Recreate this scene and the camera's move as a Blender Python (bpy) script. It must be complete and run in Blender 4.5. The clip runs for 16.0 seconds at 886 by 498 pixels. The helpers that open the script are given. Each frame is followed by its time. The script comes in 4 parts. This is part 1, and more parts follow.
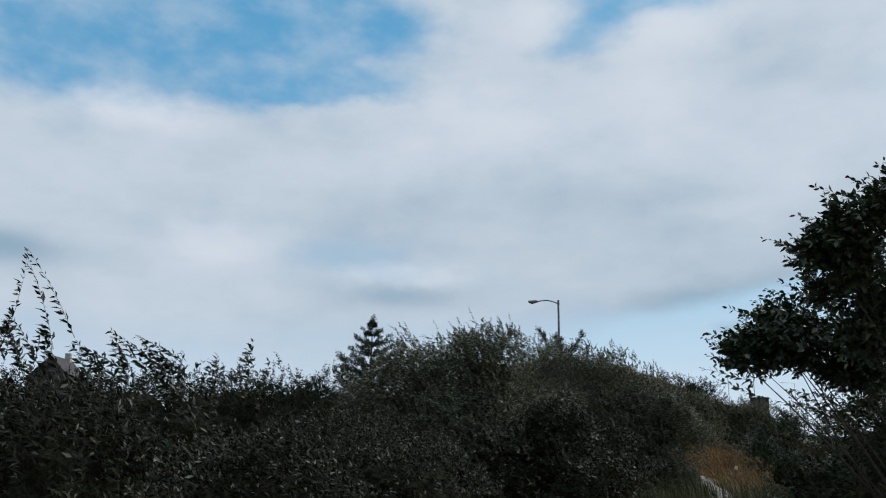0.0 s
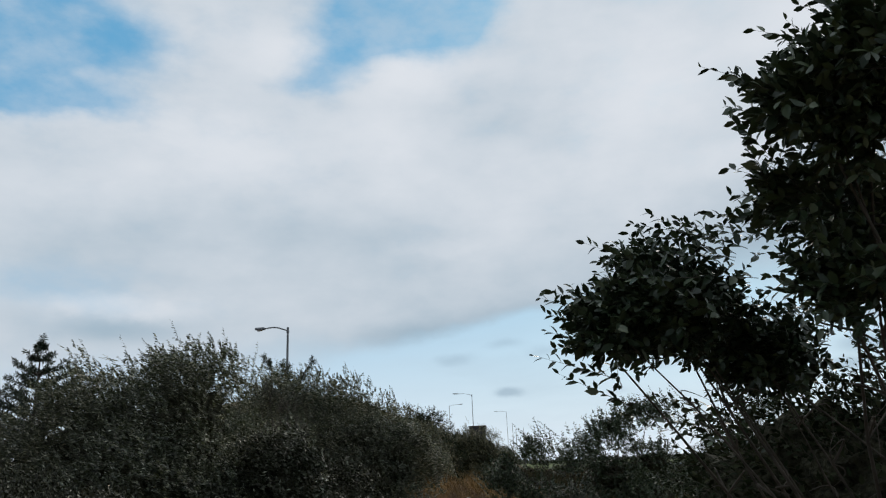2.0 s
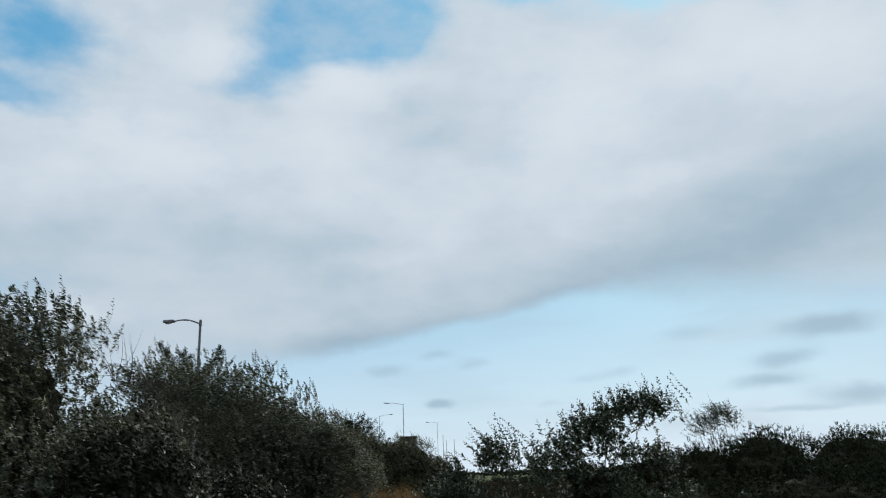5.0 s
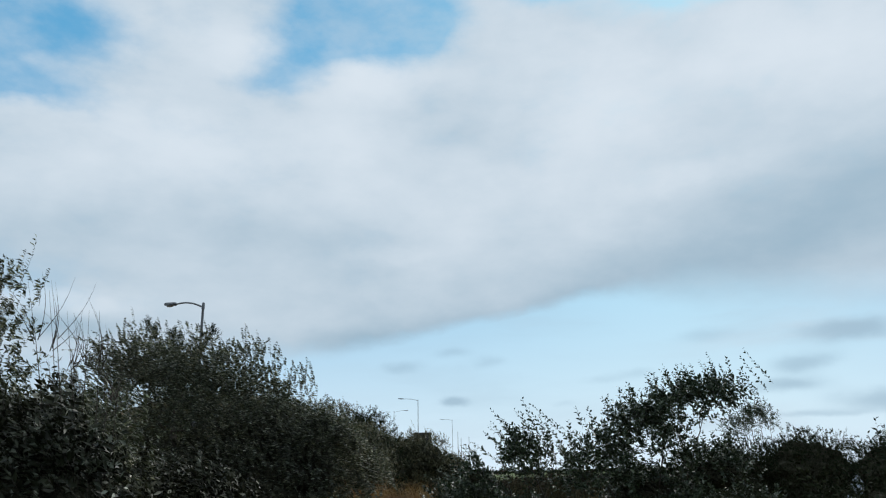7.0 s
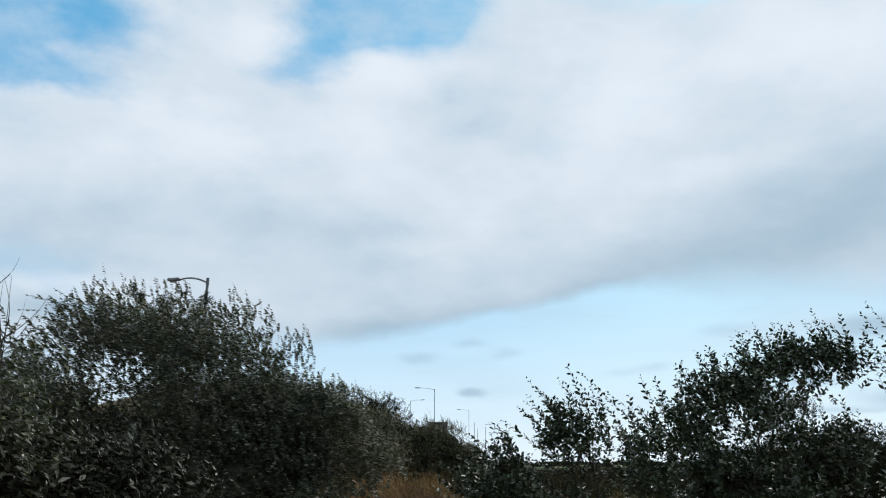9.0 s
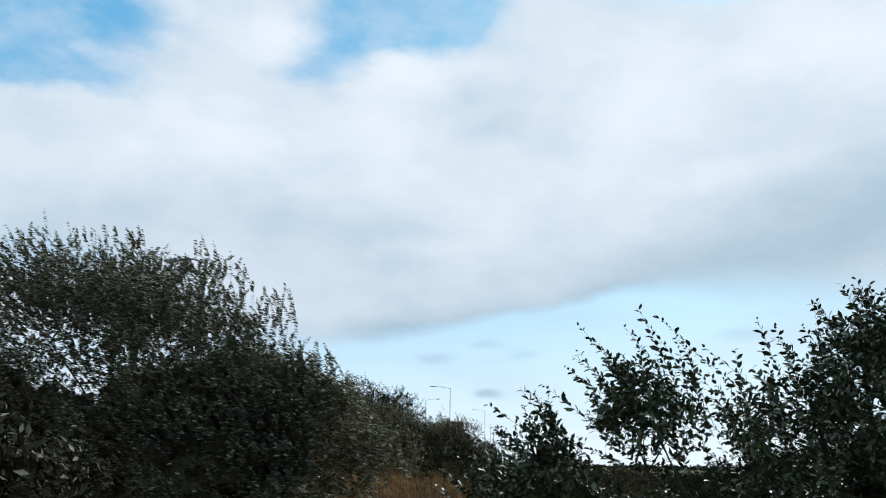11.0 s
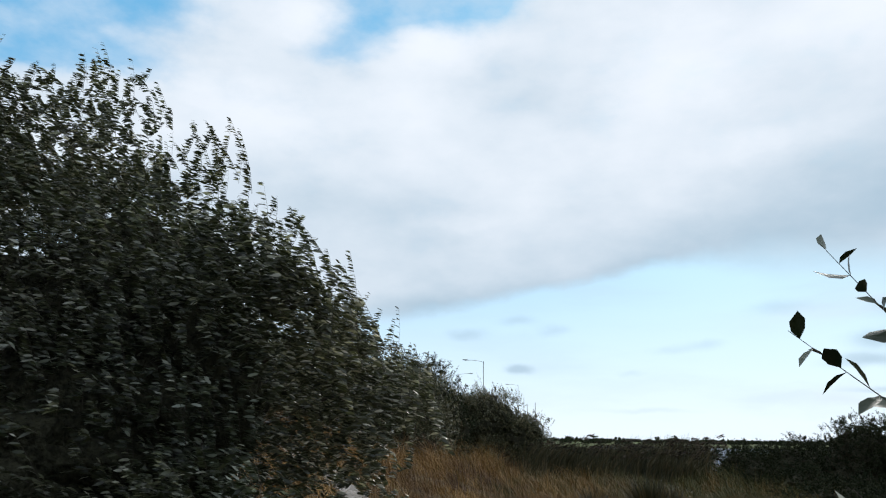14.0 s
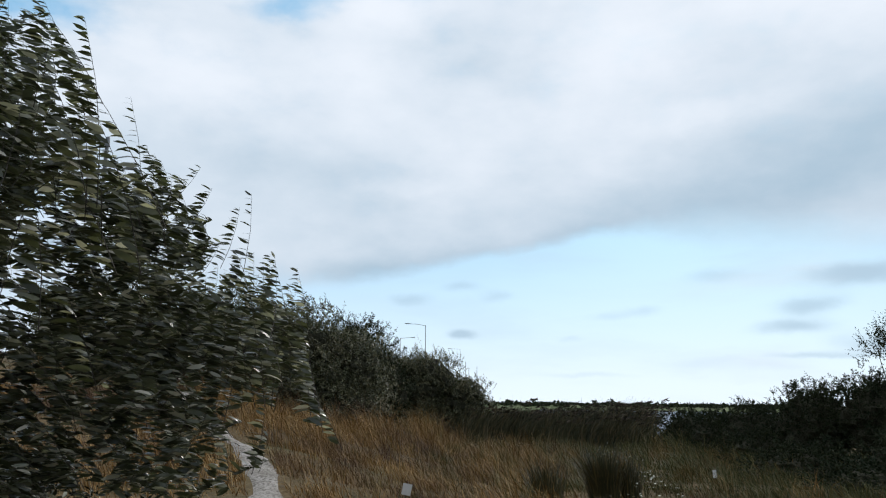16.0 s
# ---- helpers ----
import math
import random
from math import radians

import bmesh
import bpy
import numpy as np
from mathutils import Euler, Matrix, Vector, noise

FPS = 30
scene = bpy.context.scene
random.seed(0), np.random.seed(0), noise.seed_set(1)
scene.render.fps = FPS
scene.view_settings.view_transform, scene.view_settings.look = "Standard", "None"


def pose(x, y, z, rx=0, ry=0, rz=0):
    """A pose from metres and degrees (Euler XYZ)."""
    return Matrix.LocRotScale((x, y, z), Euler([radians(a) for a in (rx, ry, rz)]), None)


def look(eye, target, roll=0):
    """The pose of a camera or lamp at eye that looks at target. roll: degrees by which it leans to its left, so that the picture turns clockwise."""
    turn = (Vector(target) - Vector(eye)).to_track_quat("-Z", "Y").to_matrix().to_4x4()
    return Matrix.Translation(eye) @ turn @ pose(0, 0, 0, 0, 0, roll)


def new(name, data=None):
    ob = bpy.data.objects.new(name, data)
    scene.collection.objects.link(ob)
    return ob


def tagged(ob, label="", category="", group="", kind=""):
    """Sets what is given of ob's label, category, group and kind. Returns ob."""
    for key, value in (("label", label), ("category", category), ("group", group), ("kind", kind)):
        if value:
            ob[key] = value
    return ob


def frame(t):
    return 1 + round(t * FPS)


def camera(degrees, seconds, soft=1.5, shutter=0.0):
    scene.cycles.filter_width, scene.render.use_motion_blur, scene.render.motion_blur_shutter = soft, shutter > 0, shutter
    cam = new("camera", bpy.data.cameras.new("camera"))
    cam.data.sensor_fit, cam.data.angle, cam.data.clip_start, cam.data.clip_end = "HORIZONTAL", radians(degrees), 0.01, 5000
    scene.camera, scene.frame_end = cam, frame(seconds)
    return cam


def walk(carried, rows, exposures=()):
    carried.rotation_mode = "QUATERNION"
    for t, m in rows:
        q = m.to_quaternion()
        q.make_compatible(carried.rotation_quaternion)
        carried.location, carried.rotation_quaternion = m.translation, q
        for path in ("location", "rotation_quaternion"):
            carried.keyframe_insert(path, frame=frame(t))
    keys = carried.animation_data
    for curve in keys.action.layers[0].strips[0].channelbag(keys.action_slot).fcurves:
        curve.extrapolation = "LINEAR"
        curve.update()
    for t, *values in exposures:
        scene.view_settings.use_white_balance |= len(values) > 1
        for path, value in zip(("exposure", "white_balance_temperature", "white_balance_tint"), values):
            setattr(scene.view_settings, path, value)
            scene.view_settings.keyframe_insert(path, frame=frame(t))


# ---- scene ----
cam = camera(61.37, 16.0, soft=1.15)
# seconds, place in metres, yaw, pitch, roll in degrees
PATH = [
    (0.0, 1.057, 0.869, 1.611, 24.61, 13.77, -0.99),
    (0.5, 0.709, 1.418, 1.657, 19.94, 14.46, -0.25),
    (1.0, 0.535, 2.083, 1.688, 15.29, 15.31, 0.41),
    (1.5, 0.487, 2.755, 1.693, 9.31, 15.84, 1.25),
    (2.0, 0.371, 3.489, 1.687, 4.53, 16.17, 2.31),
    (2.5, 0.329, 4.032, 1.735, 1.85, 16.36, 2.26),
    (3.0, 0.239, 4.550, 1.727, -0.50, 16.29, 2.33),
    (3.5, 0.172, 5.196, 1.719, -0.98, 16.24, 2.47),
    (6.0, -0.000, 8.401, 1.652, -0.26, 17.12, 1.54),
    (6.5, 0.044, 8.928, 1.665, 0.14, 16.73, 1.21),
    (7.0, 0.056, 9.464, 1.669, 0.31, 16.66, 0.91),
    (7.5, -0.003, 10.011, 1.661, 0.58, 16.51, 0.67),
    (8.0, -0.006, 10.522, 1.652, 0.80, 16.27, 0.52),
    (8.5, -0.043, 11.088, 1.653, 1.27, 16.05, 0.07),
    (9.0, -0.002, 11.701, 1.637, 1.48, 15.98, -0.10),
    (11.5, -0.030, 14.756, 1.490, 3.07, 16.05, -1.06),
    (12.0, -0.123, 15.397, 1.371, 4.38, 16.22, -0.72),
    (12.5, -0.263, 16.235, 1.341, 4.97, 16.02, -1.49),
    (13.0, -0.413, 17.009, 1.383, 5.41, 15.91, -1.02),
    (13.5, -0.423, 17.823, 1.420, 5.23, 15.36, -0.88),
    (14.0, -0.464, 18.554, 1.464, 5.05, 14.20, -0.76),
    (14.5, -0.633, 19.058, 1.510, 4.32, 13.10, -0.93),
    (15.0, -0.672, 19.465, 1.560, 3.67, 12.54, -1.19),
    (15.5, -0.533, 20.187, 1.538, 2.49, 12.03, -0.95),
    (16.0, -0.401, 20.880, 1.517, 0.71, 11.59, -0.65),
]
walk(cam, [(t, pose(x, y, z, 90 + pitch, roll, yaw)) for t, x, y, z, yaw, pitch, roll in PATH],
     exposures=[(0.0, -0.16, 6250, 9), (0.6, -0.20, 6250, 9), (1.5, -0.14, 6400, 9), (2.0, -0.04, 6600, 10), (3.5, 0.03, 6600, 10), (6.0, -0.10, 6250, 6), (7.0, -0.02, 6250, 6), (9.0, 0.13, 6350, 8), (11.5, 0.24, 6350, 8), (13.0, 0.30, 6500, 9), (16.0, 0.23, 6450, 10)])

# ---- world, sun ----
world = bpy.data.worlds.new("evening_sky")
scene.world = world
world.use_nodes = True
wt = world.node_tree
wt.nodes.clear()


def wnode(kind, op=None, *values):
    n = wt.nodes.new(kind)
    if op:
        n.operation = op
    for i, v in enumerate(values):
        if v is None:
            continue
        if hasattr(v, "is_output"):
            wt.links.new(v, n.inputs[i])
        else:
            n.inputs[i].default_value = v
    return n.outputs[0]


def wmath(op, *v):
    return wnode("ShaderNodeMath", op, *v)


def wvec(op, *v):
    n = wt.nodes.new("ShaderNodeVectorMath")
    n.operation = op
    for i, x in enumerate(v):
        if hasattr(x, "is_output"):
            wt.links.new(x, n.inputs[i])
        else:
            n.inputs[i].default_value = x
    return n.outputs["Value"] if op == "DOT_PRODUCT" else n.outputs[0]


def wmix(fac, a, b):
    n = wt.nodes.new("ShaderNodeMix")
    n.data_type = "RGBA"
    for sock, v in ((n.inputs[0], fac), (n.inputs[6], a), (n.inputs[7], b)):
        if hasattr(v, "is_output"):
            wt.links.new(v, sock)
        else:
            sock.default_value = v
    return n.outputs[2]


def wnoise(vec, scale, detail, rough=0.5):
    n = wt.nodes.new("ShaderNodeTexNoise")
    wt.links.new(vec, n.inputs["Vector"])
    n.inputs["Scale"].default_value, n.inputs["Detail"].default_value = scale, detail
    n.inputs["Roughness"].default_value = rough
    return n.outputs[0], n.outputs[1]


def wstep(v, lo, hi):
    n = wt.nodes.new("ShaderNodeMapRange")
    n.interpolation_type = "SMOOTHSTEP"
    wt.links.new(v, n.inputs[0])
    n.inputs[1].default_value, n.inputs[2].default_value = lo, hi
    return n.outputs[0]


way = wt.nodes.new("ShaderNodeTexCoord").outputs["Generated"]
split = wt.nodes.new("ShaderNodeSeparateXYZ")
wt.links.new(way, split.inputs[0])
azim = wmath("MULTIPLY", wmath("ARCTAN2", split.outputs[0], split.outputs[1]), 57.2958)
elev = wmath("MULTIPLY", wmath("ARCSINE", split.outputs[2]), 57.2958)
flat = wvec("MULTIPLY", way, (1.0, 1.0, 1.8))
_, warp = wnoise(flat, 5.0, 4, 0.55)
_, warp_fine = wnoise(flat, 19.0, 4, 0.6)
wob = wvec("ADD", wvec("MULTIPLY", wvec("SUBTRACT", warp, (0.5, 0.5, 0.5)), (6.0, 3.0, 0.0)),
           wvec("MULTIPLY", wvec("SUBTRACT", warp_fine, (0.5, 0.5, 0.5)), (3.0, 1.6, 0.0)))
plain = wt.nodes.new("ShaderNodeCombineXYZ")
wt.links.new(azim, plain.inputs[0])
wt.links.new(elev, plain.inputs[1])
spot = wvec("ADD", plain.outputs[0], wob)
gentle = wvec("ADD", plain.outputs[0], wvec("MULTIPLY", wob, (0.35, 0.25, 0.0)))


def swells(where, rows, start=0.0):
    """Sum of soft ovals of cloud or clear sky: azimuth, elevation, half widths, strength."""
    total = start
    for a, e, wa, we, s in rows:
        v = wvec("MULTIPLY", wvec("SUBTRACT", where, (a, e, 0)), (1 / wa, 1 / we, 0))
        total = wmath("MULTIPLY_ADD", wmath("EXPONENT", wmath("MULTIPLY", wvec("DOT_PRODUCT", v, v), -0.5)), s, total)
    return total


CLEAR = [(-6.5, 33.6, 4.6, 1.9, 1.5), (-1.5, 33.6, 2.2, 1.3, 0.8), (-11.5, 30.2, 2.6, 1.2, 0.6), (-14.8, 28.4, 2.8, 0.7, 0.42), (-30.5, 29.6, 4.2, 1.7, 0.7), (-31.5, 25.5, 3.2, 1.0, 0.5), (10, 34.8, 2.5, 0.8, 0.8),
         (19.5, 33.6, 3.5, 0.8, 0.7), (-56, 25.4, 4.0, 2.6, 1.1), (-48, 26.5, 5, 2.0, 1.0), (-38.5, 26.0, 4.5, 1.4, 1.2), (-40, 30.5, 6, 1.8, 0.9), (-44, 35, 9, 3.5, 0.8), (-48, 3, 14, 2.5, 0.6), (-31, 13, 5, 1.4, 0.3), (30, 36, 8, 2.0, 0.7)]
LIGHT = [(-9, 24.5, 3, 1.4, 0.08), (-33, 19, 4, 1.6, 0.12), (5, 25, 4, 1.2, -0.07), (12.7, 27, 4.5, 3.0, 0.20), (28, 28.5, 6, 3, 0.18), (-4.4, 29.2, 3.0, 1.5, 0.16), (19.6, 20.8, 3.5, 0.8, 0.10), (-21.7, 23.4, 5, 2.2, 0.18), (-48.3, 22.2, 3.4, 0.9, 0.26), (-42, 13, 3, 1.2, 0.18),
         (-17, 31.2, 3.5, 1.6, 0.15), (-28.5, 11.7, 4, 0.6, 0.2), (-4, 15.8, 3, 0.5, 0.08), (2, 22, 14, 4, 0.06)]
GREY = [(24, 15.5, 7, 2.6, -0.21), (33, 17.5, 5, 2.5, -0.12), (-27.8, 10.0, 3.2, 0.7, -0.2), (-29, 16.5, 10, 3.0, -0.08), (-55.9, 11.5, 2.4, 0.8, -0.30), (-12, 17, 7, 2.0, -0.08), (-7.1, 9.6, 5, 0.7, -0.12)]
SHREDS = [(0.8, 5.25, 1.0, 0.3, 1.0), (-3.4, 7.6, 1.3, 0.4, 0.6), (0.3, 8.6, 1.4, 0.35, 0.55), (3.3, 7.8, 1.0, 0.4, 0.5), (28.5, 8.7, 2.6, 0.7, 0.95), (25.4, 6.7, 1.8, 0.5, 0.75), (24.4, 5.3, 2.2, 0.4, 0.8),
          (29.8, 4.1, 2.2, 0.5, 0.8), (25.6, 3.4, 2.4, 0.18, 0.55), (19.3, 9.2, 2, 0.5, 0.5), (11.7, 6.6, 1.2, 0.3, 0.4), (14.2, 7, 1.2, 0.35, 0.45), (9.1, 4.9, 0.9, 0.25, 0.4), (10, 2.1, 3, 0.22, 0.4)]

# the underside of the cloud deck climbs slowly to the right and ends in a soft edge
hem = wt.nodes.new("ShaderNodeValToRGB")
hem.color_ramp.interpolation = "B_SPLINE"
for k in range(7):
    hem.color_ramp.elements.new(0.5)
for e, (a, h) in zip(hem.color_ramp.elements, [(-40, 6.0), (-20, 7.4), (-10, 8.6), (-4, 9.7), (2, 10.8), (8, 12.2), (13, 13.3), (20, 12.4), (34, 10.6)]):
    e.position, e.color = (a + 60) / 120, (h / 20, h / 20, h / 20, 1)
wt.links.new(wmath("DIVIDE", wmath("ADD", azim, 60.0), 120.0), hem.inputs[0])
wave = wt.nodes.new("ShaderNodeSeparateXYZ")
wt.links.new(wob, wave.inputs[0])
over = wmath("ADD", wmath("SUBTRACT", elev, wmath("MULTIPLY", hem.outputs[0], 20.0)), wmath("MULTIPLY", wave.outputs[1], 0.7))
soft_side = wmath("MAXIMUM", wstep(azim, 9.0, 19.0), wstep(wmath("MULTIPLY", azim, -1.0), 4.0, 16.0))
firm = wmath("MULTIPLY_ADD", soft_side, -0.72, 1.0)
streaks, _ = wnoise(wvec("MULTIPLY", wvec("ADD", plain.outputs[0], wvec("MULTIPLY", wob, (0.5, 0.5, 0.0))), (0.05, 0.26, 0.0)), 1.0, 5, 0.5)

billow, _ = wnoise(flat, 4.2, 6, 0.5)
wisp, _ = wnoise(flat, 13.0, 6, 0.55)
cover = wmath("SUBTRACT", 0.95, swells(spot, CLEAR))
cover = wmath("ADD", cover, wmath("MULTIPLY", wmath("SUBTRACT", billow, 0.5), 0.6))
cover = wmath("ADD", cover, wmath("MULTIPLY", wmath("SUBTRACT", wisp, 0.5), 0.7))
veil = wmath("MULTIPLY", wstep(wisp, 0.28, 0.74), 0.45)
deck = wmath("MAXIMUM", wstep(cover, -0.05, 0.9), wmath("MULTIPLY", veil, wstep(elev, 13.0, 20.0)))
remnant = wmath("MULTIPLY_ADD", wstep(wmath("MULTIPLY", azim, -1.0), 13.0, 30.0), 0.65, wmath("MULTIPLY", wstep(streaks, 0.42, 0.72), wmath("MULTIPLY_ADD", wstep(azim, 12.0, 22.0), 0.35, 0.25)))
cloud = wmath("MULTIPLY", deck, wmath("MAXIMUM", wstep(wmath("MULTIPLY", over, firm), -0.7, 0.7), remnant))

tone = swells(spot, LIGHT, 0.66)
tone = swells(gentle, GREY, tone)
shade_width = wmath("EXPONENT", wmath("MULTIPLY", wmath("POWER", wmath("ABSOLUTE", wmath("DIVIDE", wmath("SUBTRACT", azim, 4.0), 13.0)), 2.0), -0.5))
shade = wmath("MULTIPLY", wmath("EXPONENT", wmath("MULTIPLY", wmath("MAXIMUM", over, 0.0), -0.42)), shade_width)
tone = wmath("ADD", tone, wmath("MULTIPLY", shade, -0.24))
tone = wmath("ADD", tone, wmath("MULTIPLY", wmath("SUBTRACT", billow, 0.5), 0.42))
tone = wmath("ADD", tone, wmath("MULTIPLY", wmath("SUBTRACT", streaks, 0.5), 0.14))
tone = wmath("ADD", tone, wmath("MULTIPLY", wmath("SUBTRACT", wisp, 0.5), 0.17))
cloud_colour = wmix(wstep(tone, 0.2, 0.95), (0.30, 0.43, 0.54, 1), (0.755, 0.80, 0.865, 1))

sky = wt.nodes.new("ShaderNodeTexSky")
sky.sky_type, sky.sun_disc = "NISHITA", False
sky.sun_elevation, sky.sun_rotation = radians(30), radians(20)
air = wvec("MULTIPLY", sky.outputs[0], (0.080, 0.105, 0.100))
haze = wmath("POWER", wmath("SUBTRACT", 1.0, wmath("MINIMUM", wmath("ABSOLUTE", wmath("DIVIDE", elev, 34.0)), 1.0)), 2.3)
clear_colour = wmix(haze, wmix(0.75, air, (0.12, 0.42, 0.72, 1)), (0.75, 0.85, 0.95, 1))
colour = wmix(cloud, clear_colour, cloud_colour)
ragged = wvec("ADD", plain.outputs[0], wvec("MULTIPLY", wob, (0.55, 0.45, 0.0)))
shred = wmath("MULTIPLY", wstep(swells(ragged, SHREDS), 0.12, 0.95), 0.62)
colour = wmix(shred, colour, (0.31, 0.43, 0.54, 1))
# the evening sky is dimmer away from the bright cloud ahead
facing = wstep(wvec("DOT_PRODUCT", way, (0.25, 0.95, 0.2)), -1.0, 0.35)
colour = wvec("MULTIPLY", colour, wmix(facing, (0.36, 0.375, 0.42, 1), (1, 1, 1, 1)))
back = wt.nodes.new("ShaderNodeBackground")
wt.links.new(colour, back.inputs[0])
back.inputs[1].default_value = 1.0
wt.links.new(back.outputs[0], wt.nodes.new("ShaderNodeOutputWorld").inputs[0])

sun = new("sun", bpy.data.lights.new("sun", "SUN"))
sun.data.energy, sun.data.angle, sun.data.color = 1.4, radians(25), (1.0, 0.95, 0.88)
sun.matrix_world = look((0, 0, 0), (-0.34 * 0.87, -0.94 * 0.87, -0.5))


# ---- materials ----
def material(name, rough=0.7, spec=0.5):
    m = bpy.data.materials.new(name)
    m.use_nodes = True
    b = m.node_tree.nodes["Principled BSDF"]
    b.inputs["Roughness"].default_value = rough
    b.inputs["Specular IOR Level"].default_value = spec
    return m, m.node_tree, b


def ramp(nt, fac, stops):
    r = nt.nodes.new("ShaderNodeValToRGB")
    while len(r.color_ramp.elements) < len(stops):
        r.color_ramp.elements.new(0.5)
    for e, (p, c) in zip(r.color_ramp.elements, stops):
        e.position, e.color = p, (*c, 1)
    nt.links.new(fac, r.inputs[0])
    return r.outputs[0]


def noise_of(nt, scale, detail=5, coord="Object"):
    tc = nt.nodes.new("ShaderNodeTexCoord")
    n = nt.nodes.new("ShaderNodeTexNoise")
    nt.links.new(tc.outputs[coord], n.inputs["Vector"])
    n.inputs["Scale"].default_value, n.inputs["Detail"].default_value = scale, detail
    return n.outputs[0]


def bump(nt, b, height, strength, dist=0.02):
    u = nt.nodes.new("ShaderNodeBump")
    u.inputs["Strength"].default_value, u.inputs["Distance"].default_value = strength, dist
    nt.links.new(height, u.inputs["Height"])
    nt.links.new(u.outputs[0], b.inputs["Normal"])


def blend(nt, a, b, fac, mode="MIX"):
    n = nt.nodes.new("ShaderNodeMix")
    n.data_type, n.blend_type = "RGBA", mode
    for sock, v in ((n.inputs[0], fac), (n.inputs[6], a), (n.inputs[7], b)):
        if hasattr(v, "is_output"):
            nt.links.new(v, sock)
        else:
            sock.default_value = v
    return n.outputs[2]


def leaf_material(name, stops, rough=0.45, single=False, spec=0.5, thin=0.0):
    """Leaves that differ one by one, with a drift of colour through the crown."""
    m, nt, b = material(name, rough, spec)
    if single:
        rnd = nt.nodes.new("ShaderNodeObjectInfo").outputs["Random"]
    else:
        rnd = nt.nodes.new("ShaderNodeNewGeometry").outputs["Random Per Island"]
    c = ramp(nt, rnd, stops)
    drift = noise_of(nt, 0.9, 3)
    c = blend(nt, c, ramp(nt, drift, [(0.35, (0.75, 0.8, 0.7)), (0.65, (1.25, 1.12, 0.95))]), 1.0, "MULTIPLY")
    nt.links.new(c, b.inputs["Base Color"])
    grain = noise_of(nt, 160, 3)
    bump(nt, b, grain, 0.25, 0.002)
    if thin:
        through_leaf = nt.nodes.new("ShaderNodeBsdfTranslucent")
        nt.links.new(blend(nt, c, (1.5, 1.6, 1.1, 1), 1.0, "MULTIPLY"), through_leaf.inputs[0])
        mix = nt.nodes.new("ShaderNodeMixShader")
        mix.inputs[0].default_value = thin
        nt.links.new(b.outputs[0], mix.inputs[1])
        nt.links.new(through_leaf.outputs[0], mix.inputs[2])
        nt.links.new(mix.outputs[0], nt.nodes["Material Output"].inputs[0])
    return m


willow_stops = [(0.0, (0.024, 0.030, 0.016)), (0.45, (0.052, 0.061, 0.034)), (0.78, (0.10, 0.112, 0.075)), (0.88, (0.29, 0.30, 0.27)), (1.0, (0.52, 0.53, 0.51))]
willow_leaf = leaf_material("willow_leaf", willow_stops, 0.30, spec=0.6, thin=0.22)
willow_single = leaf_material("willow_leaf_single", willow_stops, 0.34, single=True, spec=0.45, thin=0.22)
shrub_leaf = leaf_material("shrub_leaf", [(0.0, (0.015, 0.017, 0.009)), (0.6, (0.030, 0.034, 0.017)), (0.88, (0.050, 0.055, 0.032)), (0.94, (0.18, 0.19, 0.155)), (1.0, (0.42, 0.43, 0.38))], 0.5, spec=0.2)
broad_stops = [(0.0, (0.022, 0.040, 0.021)), (0.5, (0.038, 0.064, 0.032)), (0.85, (0.068, 0.102, 0.050)), (1.0, (0.15, 0.18, 0.12))]
broad_leaf = leaf_material("broad_leaf", broad_stops, 0.40)
broad_single = leaf_material("broad_leaf_single", broad_stops, 0.40, single=True)
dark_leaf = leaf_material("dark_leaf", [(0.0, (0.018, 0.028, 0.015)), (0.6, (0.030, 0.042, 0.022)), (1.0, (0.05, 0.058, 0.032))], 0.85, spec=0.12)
far_leaf = leaf_material("far_leaf", [(0.0, (0.045, 0.052, 0.024)), (0.5, (0.09, 0.098, 0.045)), (0.85, (0.19, 0.19, 0.11)), (1.0, (0.30, 0.29, 0.2))], 0.5)
needle = leaf_material("needle", [(0.0, (0.012, 0.028, 0.018)), (0.6, (0.024, 0.045, 0.026)), (1.0, (0.05, 0.06, 0.035))], 0.55)

bark, nt, b = material("bark", 0.85, 0.3)
nt.links.new(ramp(nt, noise_of(nt, 14), [(0.3, (0.045, 0.038, 0.030)), (0.7, (0.12, 0.10, 0.08))]), b.inputs["Base Color"])
bump(nt, b, noise_of(nt, 60), 0.6, 0.01)

# for the crown bodies: shade between the leaves is put into this dark colour
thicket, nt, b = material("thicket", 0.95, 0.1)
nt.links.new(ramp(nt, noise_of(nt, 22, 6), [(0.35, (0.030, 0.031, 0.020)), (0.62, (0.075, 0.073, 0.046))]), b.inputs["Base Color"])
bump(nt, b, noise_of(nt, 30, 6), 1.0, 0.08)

soil, nt, b = material("soil", 0.95, 0.2)
c = ramp(nt, noise_of(nt, 0.35, 6), [(0.3, (0.075, 0.060, 0.024)), (0.5, (0.135, 0.088, 0.038)), (0.7, (0.085, 0.085, 0.032))])
c = blend(nt, c, ramp(nt, noise_of(nt, 9, 6), [(0.3, (0.6, 0.6, 0.6)), (0.7, (1.3, 1.3, 1.25))]), 1.0, "MULTIPLY")
meadow = ramp(nt, noise_of(nt, 0.02, 4), [(0.35, (0.075, 0.105, 0.035)), (0.65, (0.15, 0.185, 0.07))])
land = nt.nodes.new("ShaderNodeSeparateXYZ")
nt.links.new(nt.nodes.new("ShaderNodeTexCoord").outputs["Object"], land.inputs[0])
far = nt.nodes.new("ShaderNodeMapRange")
nt.links.new(land.outputs[1], far.inputs[0])
far.inputs[1].default_value, far.inputs[2].default_value = 330.0, 400.0
c = blend(nt, c, meadow, far.outputs[0])
